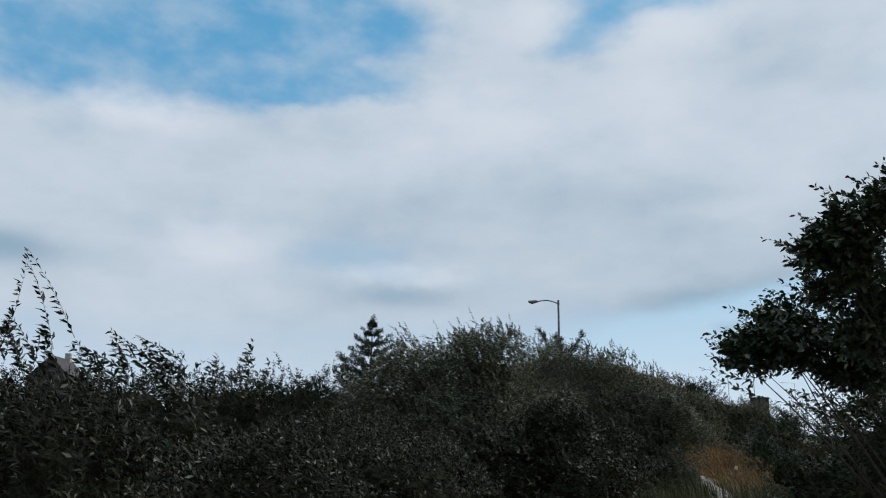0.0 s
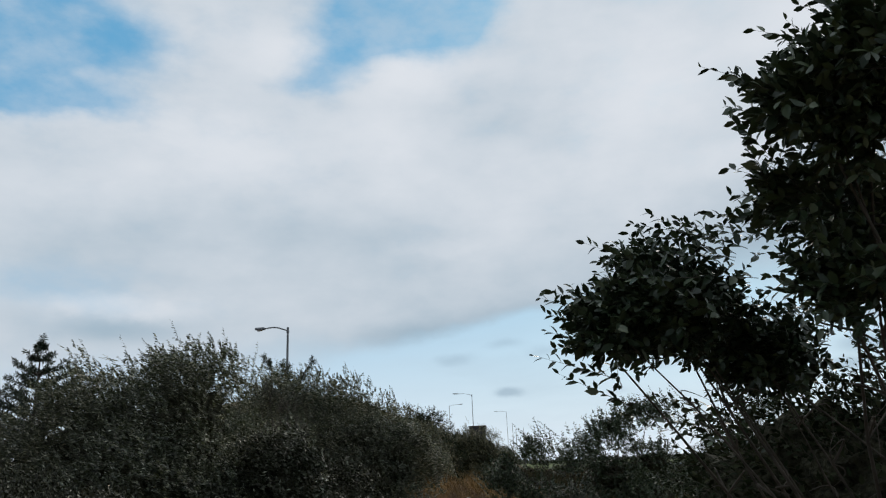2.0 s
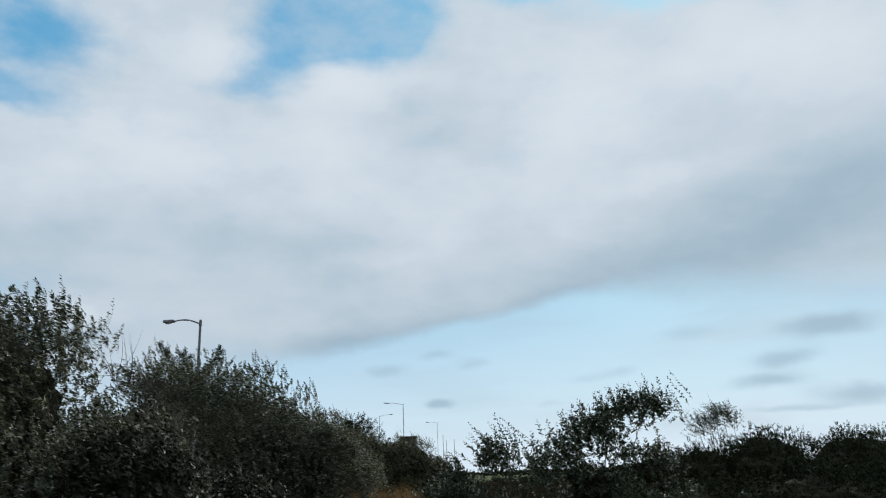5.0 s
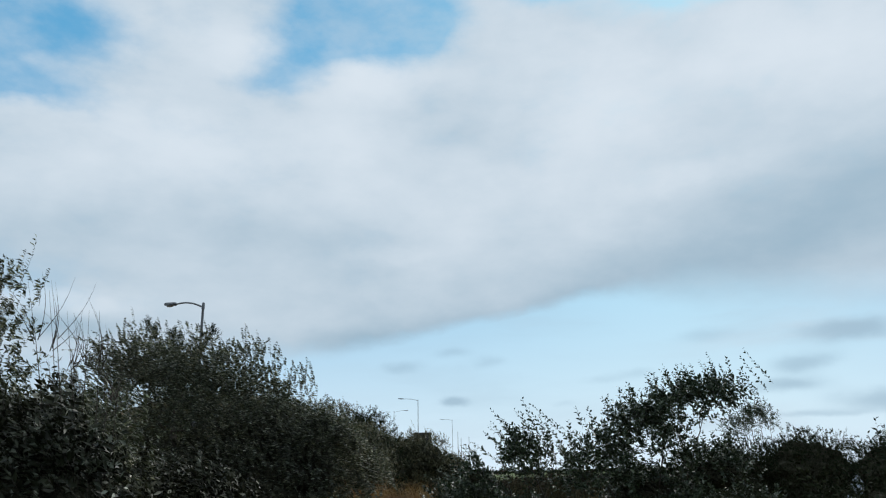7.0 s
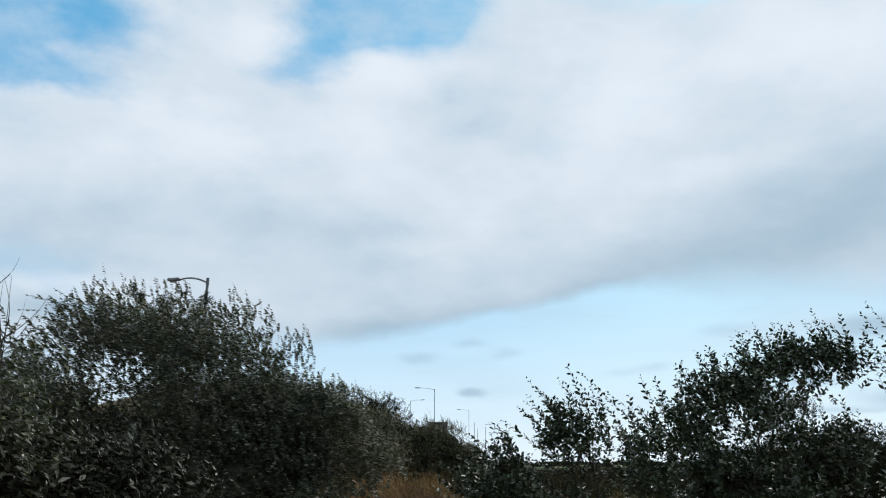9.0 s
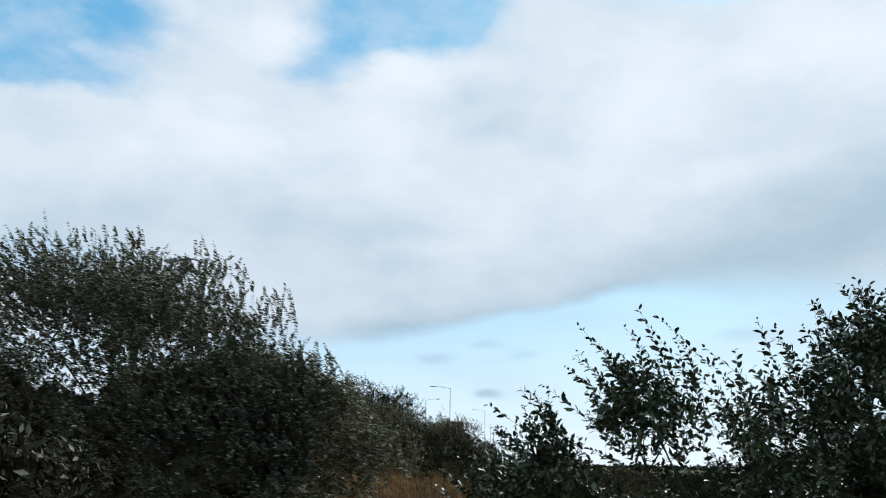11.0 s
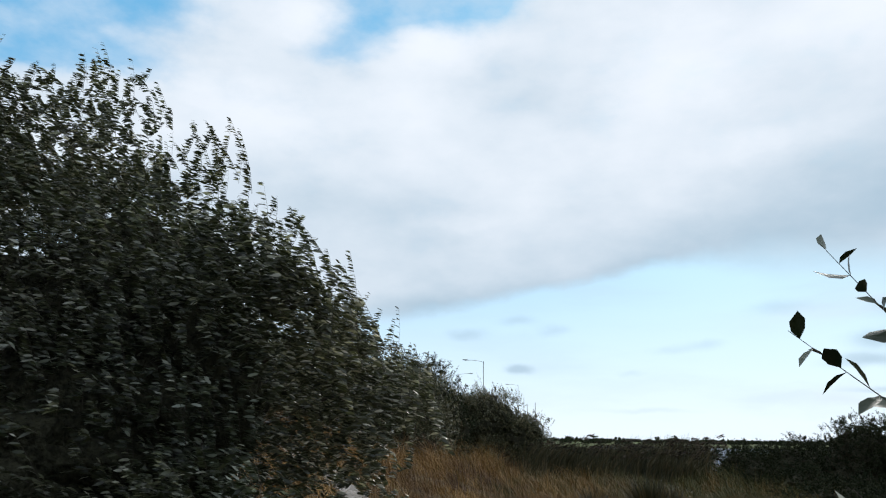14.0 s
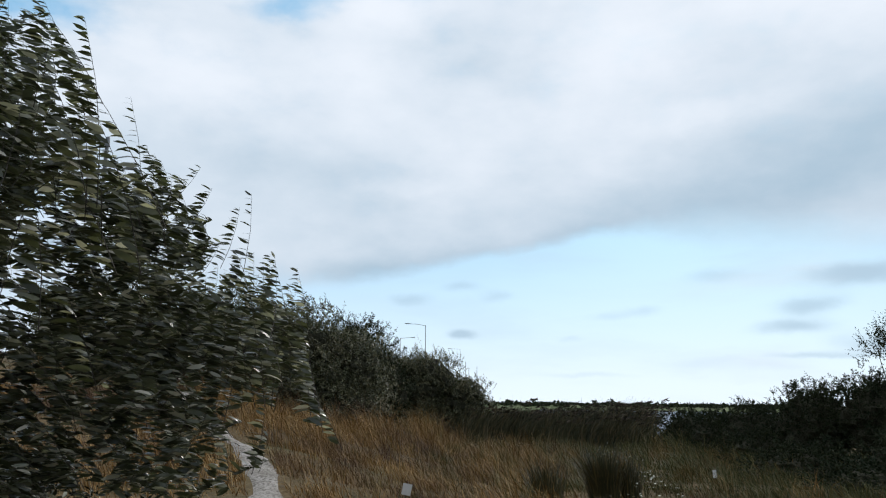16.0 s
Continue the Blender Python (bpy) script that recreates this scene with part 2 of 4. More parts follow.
nt.links.new(c, b.inputs["Base Color"])
bump(nt, b, noise_of(nt, 7, 7), 0.8, 0.08)

sand, nt, b = material("sand_path", 0.9, 0.2)
c = ramp(nt, noise_of(nt, 1.6, 6), [(0.35, (0.24, 0.215, 0.185)), (0.65, (0.38, 0.35, 0.32))])
c = blend(nt, c, ramp(nt, noise_of(nt, 22, 6), [(0.36, (0.35, 0.32, 0.28)), (0.55, (1.1, 1.1, 1.1))]), 1.0, "MULTIPLY")
nt.links.new(c, b.inputs["Base Color"])
bump(nt, b, noise_of(nt, 18, 7), 0.7, 0.03)

grass_mat, nt, b = material("dry_grass", 0.75, 0.2)
rnd = nt.nodes.new("ShaderNodeNewGeometry").outputs["Random Per Island"]
gold = ramp(nt, rnd, [(0.0, (0.13, 0.075, 0.024)), (0.4, (0.27, 0.145, 0.046)), (0.8, (0.45, 0.275, 0.095)), (1.0, (0.50, 0.36, 0.17))])
rusty = ramp(nt, rnd, [(0.0, (0.060, 0.036, 0.022)), (0.5, (0.115, 0.066, 0.040)), (0.9, (0.19, 0.115, 0.065)), (1.0, (0.30, 0.20, 0.10))])
olive = ramp(nt, rnd, [(0.0, (0.040, 0.048, 0.016)), (0.55, (0.085, 0.092, 0.032)), (0.9, (0.16, 0.145, 0.055)), (1.0, (0.27, 0.21, 0.09))])
c = blend(nt, rusty, gold, ramp(nt, noise_of(nt, 0.42, 4), [(0.38, (0, 0, 0)), (0.54, (1, 1, 1))]))
side_way = nt.nodes.new("ShaderNodeSeparateXYZ")
nt.links.new(nt.nodes.new("ShaderNodeTexCoord").outputs["Object"], side_way.inputs[0])
wet = nt.nodes.new("ShaderNodeMapRange")
nt.links.new(side_way.outputs[0], wet.inputs[0])
wet.inputs[1].default_value, wet.inputs[2].default_value, wet.inputs[3].default_value, wet.inputs[4].default_value = -4.0, 6.0, -0.10, 0.16
patchy = nt.nodes.new("ShaderNodeMath")
nt.links.new(noise_of(nt, 0.75, 4), patchy.inputs[0])
nt.links.new(wet.outputs[0], patchy.inputs[1])
c = blend(nt, c, olive, ramp(nt, patchy.outputs[0], [(0.48, (0, 0, 0)), (0.64, (1, 1, 1))]))
nt.links.new(c, b.inputs["Base Color"])

green_grass = leaf_material("green_grass", [(0.0, (0.035, 0.05, 0.018)), (0.6, (0.075, 0.095, 0.032)), (1.0, (0.16, 0.15, 0.06))], 0.6)
sedge_mat = leaf_material("sedge_blade", [(0.0, (0.025, 0.028, 0.012)), (0.7, (0.055, 0.056, 0.025)), (1.0, (0.14, 0.11, 0.045))], 0.5)
reed_mat = leaf_material("reed_blade", [(0.0, (0.028, 0.032, 0.016)), (0.6, (0.06, 0.058, 0.030)), (1.0, (0.13, 0.105, 0.06))], 0.7, spec=0.2)
plume_mat = leaf_material("reed_plume", [(0.0, (0.035, 0.030, 0.025)), (0.7, (0.065, 0.055, 0.045)), (1.0, (0.13, 0.105, 0.085))], 0.85, spec=0.1)

metal, nt, b = material("galvanised_steel", 0.5, 0.5)
b.inputs["Metallic"].default_value = 0.6
nt.links.new(ramp(nt, noise_of(nt, 3, 5), [(0.3, (0.16, 0.17, 0.18)), (0.7, (0.26, 0.27, 0.28))]), b.inputs["Base Color"])
lens_mat, nt, b = material("lamp_lens", 0.25)
b.inputs["Base Color"].default_value = (0.45, 0.47, 0.48, 1)
white_plastic, nt, b = material("white_plastic", 0.5)
nt.links.new(ramp(nt, noise_of(nt, 20), [(0.3, (0.68, 0.68, 0.66)), (0.7, (0.82, 0.82, 0.80))]), b.inputs["Base Color"])
flower_mat, nt, b = material("white_flower", 0.7)
nt.links.new(ramp(nt, noise_of(nt, 6), [(0.3, (0.40, 0.40, 0.28)), (0.7, (0.62, 0.62, 0.50))]), b.inputs["Base Color"])
roof_mat, nt, b = material("roof_tile", 0.8)
nt.links.new(ramp(nt, noise_of(nt, 2), [(0.3, (0.05, 0.045, 0.045)), (0.7, (0.10, 0.085, 0.08))]), b.inputs["Base Color"])
wall_mat, nt, b = material("render_wall", 0.85)
nt.links.new(ramp(nt, noise_of(nt, 1.2), [(0.3, (0.42, 0.39, 0.34)), (0.7, (0.55, 0.51, 0.45))]), b.inputs["Base Color"])
glass_mat, nt, b = material("window_glass", 0.08)
b.inputs["Base Color"].default_value = (0.02, 0.025, 0.03, 1)
hut_mat, nt, b = material("dark_cladding", 0.7)
nt.links.new(ramp(nt, noise_of(nt, 1.5), [(0.3, (0.035, 0.036, 0.04)), (0.7, (0.07, 0.07, 0.075))]), b.inputs["Base Color"])
# no gloss: the grey of reflected sky is put into the base colour
water_mat, nt, b = material("water", 0.5, 0.0)
b.inputs["Base Color"].default_value = (0.33, 0.38, 0.44, 1)
bump(nt, b, noise_of(nt, 0.8, 4), 1.0, 1.2)


# ---- building helpers ----
def part(name, data, mat, parent=None, label="", kind=""):
    """Links a bmesh or a mesh as one object, under a thing or a part."""
    if isinstance(data, bmesh.types.BMesh):
        me = bpy.data.meshes.new(name)
        data.to_mesh(me)
        data.free()
        data = me
    data.name = name
    if not data.materials:
        data.materials.append(mat)
    ob = new(name, data)
    ob.parent = parent
    return tagged(ob, label=label, kind=kind)


def thing(name, place, label, category, group="", kind=""):
    e = new(name)
    e.empty_display_size = 0.2
    e.location = place
    return tagged(e, label, category, group, kind)


def mesh_from(name, verts, faces, smooth=False):
    """A mesh from an array of vertices and an array of equal-sided faces."""
    me = bpy.data.meshes.new(name)
    k = faces.shape[1]
    me.vertices.add(len(verts))
    me.vertices.foreach_set("co", np.asarray(verts, np.float32).ravel())
    me.loops.add(faces.size)
    me.loops.foreach_set("vertex_index", faces.astype(np.int32).ravel())
    me.polygons.add(len(faces))
    me.polygons.foreach_set("loop_start", np.arange(0, faces.size, k, dtype=np.int32))
    me.polygons.foreach_set("use_smooth", np.full(len(faces), smooth))
    me.update()
    me.validate()
    return me


def unit(v):
    return v / np.maximum(np.linalg.norm(v, axis=-1, keepdims=True), 1e-9)


def leaf_shape(wide, detail):
    """Vertices (along, across, lift) and triangles of one leaf of length 1."""
    if detail == 0:
        v = [(0, 0, 0), (0.45, wide / 2, 0.06), (1, 0, -0.06), (0.42, -wide / 2, 0.06)]
        f = [(0, 2, 1), (0, 3, 2)]
    elif detail == 3:
        w = wide / 2
        v = [(0, 0, 0), (0.27, w * 0.86, 0.04), (0.66, w * 0.86, 0.0), (1, 0, -0.12), (0.66, -w * 0.86, 0.0), (0.27, -w * 0.86, 0.04)]
        f = [(0, 5, 1), (1, 5, 4), (1, 4, 2), (2, 4, 3)]
    elif detail == 2:
        w, v, f = wide / 2, [(0, 0, 0)], []
        for a, g in ((0.10, 0.45), (0.28, 0.88), (0.50, 1.0), (0.72, 0.78), (0.90, 0.36)):
            v += [(a, w * g, 0.05 * g - 0.10 * a * a), (a, 0, -0.02 - 0.10 * a * a), (a, -w * g, 0.05 * g - 0.10 * a * a)]
        v.append((1, 0, -0.13))
        f += [(0, 2, 1), (0, 3, 2)]
        for k in (1, 4, 7, 10):
            f += [(k, k + 1, k + 4), (k, k + 4, k + 3), (k + 1, k + 2, k + 5), (k + 1, k + 5, k + 4)]
        f += [(13, 14, 16), (14, 15, 16)]
    else:
        w = wide / 2
        v = [(0, 0, 0), (0.28, w * 0.82, 0.05), (0.28, 0, -0.01), (0.28, -w * 0.82, 0.05), (0.62, w * 0.92, 0.02), (0.62, 0, -0.04), (0.62, -w * 0.92, 0.02), (1, 0, -0.12)]
        f = [(0, 2, 1), (0, 3, 2), (1, 2, 5), (1, 5, 4), (2, 3, 6), (2, 6, 5), (4, 5, 7), (5, 6, 7)]
    return np.array(v, float), np.array(f)


def frames_of(d, n):
    d = unit(d)
    s = unit(np.cross(n, d))
    return np.stack([d, s, np.cross(d, s)], axis=1)


def leaves_mesh(name, p, d, n, length, wide, detail):
    v, f = leaf_shape(wide, detail)
    fr = frames_of(d, n)
    verts = p[:, None, :] + np.einsum("vk,nkc->nvc", v, fr) * length[:, None, None]
    faces = f[None] + (np.arange(len(p)) * len(v))[:, None, None]
    return mesh_from(name, verts.reshape(-1, 3), faces.reshape(-1, 3), True)


def tubes_mesh(name, lines, radii, sides=3):
    """Tapered tubes: lines (N, K, 3), radii (N, K)."""
    n, k, _ = lines.shape
    tan = unit(np.gradient(lines, axis=1))
    ref = np.where(np.abs(tan[..., 2:3]) > 0.9, [1.0, 0, 0], [0, 0, 1.0])
    u = unit(np.cross(tan, ref))
    w = np.cross(tan, u)
    a = np.arange(sides) * 2 * math.pi / sides
    ring = u[:, :, None] * np.cos(a)[:, None] + w[:, :, None] * np.sin(a)[:, None]
    verts = lines[:, :, None] + ring * radii[:, :, None, None]
    i, j = np.meshgrid(np.arange(k - 1), np.arange(sides), indexing="ij")
    q = np.stack([i * sides + j, i * sides + (j + 1) % sides, (i + 1) * sides + (j + 1) % sides, (i + 1) * sides + j], -1).reshape(-1, 4)
    faces = q[None] + (np.arange(n) * k * sides)[:, None, None]
    return mesh_from(name, verts.reshape(-1, 3), faces.reshape(-1, 4), True)


def height(x, y):
    """The lie of the land."""
    x, y = np.asarray(x, float), np.asarray(y, float)
    along = np.interp(y, [-20, 9, 13, 16, 21, 29, 40, 60, 100, 150, 190, 260], [0.02, 0.02, -0.05, -0.22, -0.1, 0.0, -0.45, -0.7, -2.0, -4.0, -5.5, -6.0])
    low = np.clip((x + 6) / 22, 0, 1)
    along = np.where(y > 70, along * low + (1 - low) * -1.2, along)
    left = np.clip(-x - 0.5, 0, 9) * np.interp(y, [0, 20, 30, 45, 70, 120], [0.03, 0.05, 0.11, 0.25, 0.27, 0.1])
    hill = 24 * np.exp(-0.5 * ((x + 60) / 35) ** 2 - 0.5 * ((y - 230) / 62) ** 2)
    rough = 0.05 * np.sin(x * 1.7 + 0.4 * y) + 0.04 * np.sin(y * 1.3 - x * 0.7) + 0.03 * np.sin(x * 3.9 + 1) * np.sin(y * 3.1)
    near = np.clip(1.2 - np.hypot(x, y - 20) / 160, 0, 1)
    shore = np.clip((np.hypot(x, y) - 430) / 90, 0, 1) * np.where(y > 0, 1, 0)
    return along + left + hill + rough * near + shore * 6.5


WIND = np.array([-1.0, -0.15, 0.05])


def shoots_on(lobes, count, length, spread=0.35, wind=0.3, up=0.7, depth=(0.72, 1.02), seed=1, low=-0.55):
    """Starts, directions and lengths of shoots over the upper and outer sides of a crown made of rounded lobes."""
    r = np.random.default_rng(seed)
    L = np.array(lobes, float)
    area = (L[:, 3] * L[:, 4] * L[:, 5]) ** (2 / 3)
    which = r.choice(len(L), count * 2, p=area / area.sum())
    nrm = unit(r.normal(size=(count * 2, 3)))
    nrm[:, 2] = np.where(nrm[:, 2] < low, -nrm[:, 2], nrm[:, 2])
    lob = L[which]
    lump = 1 + 0.14 * np.sin(nrm[:, 0] * 7 + which * 2.1) * np.sin(nrm[:, 1] * 6 + which) + 0.08 * np.sin(nrm[:, 2] * 11 + nrm[:, 0] * 9)
    p = lob[:, :3] + nrm * lob[:, 3:] * (r.uniform(*depth, count * 2) * lump)[:, None]
    inside = np.zeros(len(p), bool)
    for k, q in enumerate(L):
        inside |= (which != k) & ((((p - q[:3]) / q[3:]) ** 2).sum(1) < 0.5)
    gaps = np.sin(p[:, 0] * 3.1 + p[:, 1] * 1.2 + seed) * np.sin(p[:, 1] * 2.7 - p[:, 2] * 1.1) + np.sin(p[:, 2] * 3.7 + p[:, 0] * 1.9 + seed * 2)
    keep = ~inside & (gaps + r.uniform(0, 1.5, len(p)) > -0.35) & (p[:, 2] > height(p[:, 0], p[:, 1]) + 0.05)
    p, out, lump = p[keep][:count], unit(nrm[keep][:count] / lob[keep][:count, 3:]), lump[keep][:count]
    d = unit(out * 0.6 + np.array([0, 0, up]) + WIND * wind + r.normal(size=p.shape) * spread)
    size = length * r.uniform(0.55, 1.35, len(p)) * lump
    return p, d, size


def leaf_on(p, d, size, per, leaf, wind, seed, droop=0.0, bare=0.08, stream=None):
    """Leaves set alternately along bent shoots, and the shoots' centre lines."""
    r = np.random.default_rng(seed)
    n = len(p)
    t = np.linspace(0, 1, 4)
    bend = WIND * wind * 0.55 - np.array([0, 0, droop])
    line = p[:, None] + d[:, None] * (t[:, None] * size[:, None, None]) + bend * ((t ** 2)[:, None] * size[:, None, None])
    s = (np.arange(per) + r.uniform(0, 1, (n, per))) / per * (1 - bare) + bare
    at = p[:, None] + d[:, None] * (s * size[:, None])[..., None] + bend * (s ** 2 * size[:, None])[..., None]
    side = unit(np.cross(d, r.normal(size=d.shape)))
    other = np.cross(d, side)
    ang = np.arange(per) * 2.4 + r.uniform(0, 6.28, (n, 1))
    out = side[:, None] * np.cos(ang)[..., None] + other[:, None] * np.sin(ang)[..., None]
    ld = unit(d[:, None] * 0.55 + out * 0.75 + WIND * wind * 1.5 + r.normal(size=(n, per, 3)) * 0.25 - np.array([0, 0, droop]))
    if stream is not None:
        ld = unit(d[:, None] * 0.35 + out * 0.5 + WIND * stream + r.normal(size=(n, per, 3)) * 0.22)
    nn = unit(np.array([0, 0, 1.0]) + r.normal(size=(n, per, 3)) * 0.75 + out * 0.3)
    ln = leaf * r.uniform(0.6, 1.25, (n, per)) * (1.1 - 0.45 * s ** 3)
    return at.reshape(-1, 3), ld.reshape(-1, 3), nn.reshape(-1, 3), ln.ravel(), line


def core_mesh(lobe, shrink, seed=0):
    """A lumpy, twiggy body inside one crown lobe, coloured dark for inner shade."""
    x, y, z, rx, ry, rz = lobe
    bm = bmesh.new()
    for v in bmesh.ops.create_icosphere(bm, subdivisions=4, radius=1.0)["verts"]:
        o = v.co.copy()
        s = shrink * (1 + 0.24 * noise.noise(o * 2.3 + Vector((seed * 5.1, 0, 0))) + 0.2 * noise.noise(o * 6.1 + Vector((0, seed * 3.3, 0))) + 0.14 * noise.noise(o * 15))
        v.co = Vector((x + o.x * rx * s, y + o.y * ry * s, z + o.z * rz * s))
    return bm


def stem_meshes(base, lobes, count, thick, seed, forks=3):
    """Stems that bend up from one stool into the crown, each with forked limbs."""
    r = np.random.default_rng(seed)
    L = np.array(lobes, float)
    k = 7
    t = np.linspace(0, 1, k)
    made = []
    for i in range(count):
        lob = L[i % len(L)]
        end = lob[:3] + unit(r.normal(size=3)) * lob[3:] * 0.6
        foot = np.array(base) + np.array([r.normal() * 0.12, r.normal() * 0.12, -0.08])
        mid = (foot + end) / 2 + np.array([r.normal() * 0.25, r.normal() * 0.2, 0.25])
        line = ((1 - t) ** 2)[:, None] * foot + (2 * t * (1 - t))[:, None] * mid + (t ** 2)[:, None] * end
        lines, radii = [line], [thick * r.uniform(0.5, 1.0) * (1 - 0.8 * t)]
        for _ in range(forks):
            a = r.integers(2, k - 1)
            tip = line[a] + unit(r.normal(size=3) + np.array([0, 0, 0.5])) * lob[3:] * r.uniform(0.5, 1.0)
            m2 = (line[a] + tip) / 2 + r.normal(size=3) * 0.1 + np.array([0, 0, 0.1])
            lines.append(((1 - t) ** 2)[:, None] * line[a] + (2 * t * (1 - t))[:, None] * m2 + (t ** 2)[:, None] * tip)
            radii.append(thick * 0.4 * r.uniform(0.5, 1.0) * (1 - 0.85 * t))
        made.append(tubes_mesh("stem", np.array(lines), np.array(radii), 6))
    return made


def sprays(ends, lean, copies=2, jitter=0.05, inward=0.05):
    """Long single shoots given by their tips and lengths, each with a few fellows set further in."""
    r = np.random.default_rng(5)
    E = np.repeat(np.array(ends, float), copies, axis=0)
    k = np.tile(np.arange(copies), len(ends))[:, None]
    d = unit(-np.array(lean)[None] + r.normal(size=(len(E), 3)) * 0.12)
    tip = E[:, :3] - d * k * inward + r.normal(size=(len(E), 3)) * jitter * (k > 0)
    return tip - d * E[:, 3:4], d, E[:, 3]


def bush(name, label, base, lobes, mat, count, length, per, leaf, wide, wind=0.3, core=0.78, detail=0, seed=1, stems=8, thick=0.04, tall=0, tall_length=0.9,
         spread=0.35, up=0.7, droop=0.0, depth=(0.72, 1.02), category="bush", group="", single=None, single_mat=None, low=-0.55, extra=None, forks=3, cored=None, stream=None, clear=None, full=1.0):
    """A shrub or tree: stems, dark bodies for inner shade, twigs and leaves round rounded lobes (x, y, z, and half
    sizes).
    """
    lobes = [(x, y, z, rx, ry, rz) for x, y, z, rx, ry, rz in lobes]
    bz = float(height(base[0], base[1]))
    top = thing(name, (0, 0, 0), label, category, group)
    for me in stem_meshes((base[0], base[1], bz), lobes, stems, thick, seed, forks):
        part("stem", me, bark, top)
    # solid dark bodies that stand in for the crown's shaded depth
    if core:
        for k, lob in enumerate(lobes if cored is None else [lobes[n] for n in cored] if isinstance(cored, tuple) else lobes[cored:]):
            part("shade_core", core_mesh(lob, core, seed + k), thicket, top)
    p, d, size = shoots_on(lobes, count, length, spread, wind, up, depth, seed, low)
    if tall:
        p2, d2, s2 = shoots_on(lobes, tall, tall_length, 0.22, wind * 0.6, 1.2, (0.85, 1.0), seed + 50, 0.1)
        p, d, size = np.concatenate([p, p2]), np.concatenate([d, d2]), np.concatenate([size, s2])
    if clear is not None:
        keep = ~clear(p + d * size[:, None])
        p, d, size = p[keep], d[keep], size[keep]
    at, ld, nn, ln, line = leaf_on(p, d, size, per, leaf, wind, seed + 9, droop, 0.08, stream)
    if extra is not None:
        more = leaf_on(*extra, int(per * full), leaf, wind, seed + 10, droop, 0.04, stream)
        at, ld, nn, ln, line = [np.concatenate(z) for z in zip((at, ld, nn, ln, line), more)]
        size = np.concatenate([size, extra[2]])
    radii = np.linspace(1, 0.25, 4)[None] * (0.0012 + 0.0014 * size)[:, None]
    part("brushwood", tubes_mesh("brushwood", line, radii, 3), bark, top, kind="stuff")
    if single is not None:
        pick = np.where(single(at))[0][:280]
        rest = np.ones(len(at), bool)
        rest[pick] = False
        shapes = []
        for k in range(4):
            v, f = leaf_shape(wide * (0.85 + 0.12 * k), 2)
            v[:, 2] *= 0.6 + 0.5 * k
            me = mesh_from("leaf", v, f, True)
            me.materials.append(single_mat)
            shapes.append(me)
        fr = frames_of(ld[pick], nn[pick])
        for i, j in enumerate(pick):
            o = new("leaf", shapes[i % 4])
            o.parent = top
            m = Matrix([[*(fr[i, :, a] * ln[j]), at[j, a]] for a in range(3)] + [[0, 0, 0, 1]])
            o.matrix_basis = m
        at, ld, nn, ln = at[rest], ld[rest], nn[rest], ln[rest]
    part("foliage", leaves_mesh("foliage", at, ld, nn, ln, wide, detail), mat, top, kind="stuff")
    return top


# ---- ground, water, far shore ----
def spaced(lo, hi, mid_lo, mid_hi, step, growth):
    a = list(np.arange(mid_lo, mid_hi, step))
    s, v = step, mid_hi
    while v < hi:
        a.append(v)
        s *= growth
        v += s
    a.append(hi)
    s, v = step, mid_lo
    while True:
        s *= growth
        v -= s
        if v < lo:
            break
        a.insert(0, v)
    a.insert(0, lo)
    return np.array(a)


gx, gy = spaced(-3000, 3000, -14, 14, 0.35, 1.12), spaced(-1500, 4000, -6, 62, 0.4, 1.09)
X, Y = np.meshgrid(gx, gy)
V = np.stack([X, Y, height(X, Y)], -1).reshape(-1, 3)
i, j = np.meshgrid(np.arange(len(gy) - 1), np.arange(len(gx) - 1), indexing="ij")
a = i * len(gx) + j
F = np.stack([a, a + 1, a + len(gx) + 1, a + len(gx)], -1).reshape(-1, 4)
tagged(part("ground", mesh_from("ground", V, F, True), soil), "rough ground of dry grass roots and brown soil", "ground", kind="structure")

wv = np.array([(14, 104, -2.25), (700, 104, -2.25), (900, 560, -2.25), (60, 560, -2.25)], float)
tagged(part("water", mesh_from("water", wv, np.array([[0, 1, 2, 3]])), water_mat), "calm grey lagoon water beyond the reeds", "water", kind="structure")


def strip(name, mids, half, mat, lift, seed):
    """A worn track that follows the ground, with ragged edges."""
    r = np.random.default_rng(seed)
    m = np.array(mids, float)
    t = np.linspace(0, len(m) - 1, 160)
    c = np.stack([np.interp(t, np.arange(len(m)), m[:, k]) for k in (0, 1)], -1)
    for _ in range(6):
        c[1:-1] = (c[:-2] + c[1:-1] * 2 + c[2:]) / 4
    tan = unit(np.gradient(c, axis=0))
    side = np.stack([-tan[:, 1], tan[:, 0]], -1)
    cols = np.linspace(-1, 1, 7)
    w = half * (1 + 0.25 * np.sin(t * 5.3) + r.normal(size=len(t)) * 0.08)
    P = c[:, None] + side[:, None] * cols[None, :, None] * w[:, None, None]
    z = height(P[..., 0], P[..., 1]) + lift - 0.03 * np.abs(cols) ** 3
    V = np.concatenate([P, z[..., None]], -1).reshape(-1, 3)
    i, j = np.meshgrid(np.arange(len(t) - 1), np.arange(6), indexing="ij")
    a = i * 7 + j
    F = np.stack([a, a + 1, a + 8, a + 7], -1).reshape(-1, 4)
    return part(name, mesh_from(name, V, F, True), mat)


TRACK = [(1.6, -4), (0.9, 1), (0.3, 4), (0.05, 8), (-0.05, 12), (-0.3, 16), (-0.5, 19), (-0.6, 22), (-1.32, 26), (-2.9, 31.5), (-4.3, 36), (-6.3, 40), (-9, 45)]
tagged(strip("path", TRACK, 0.26, sand, 0.035, 3), "narrow pale sandy footpath worn through the grass", "path", kind="structure")


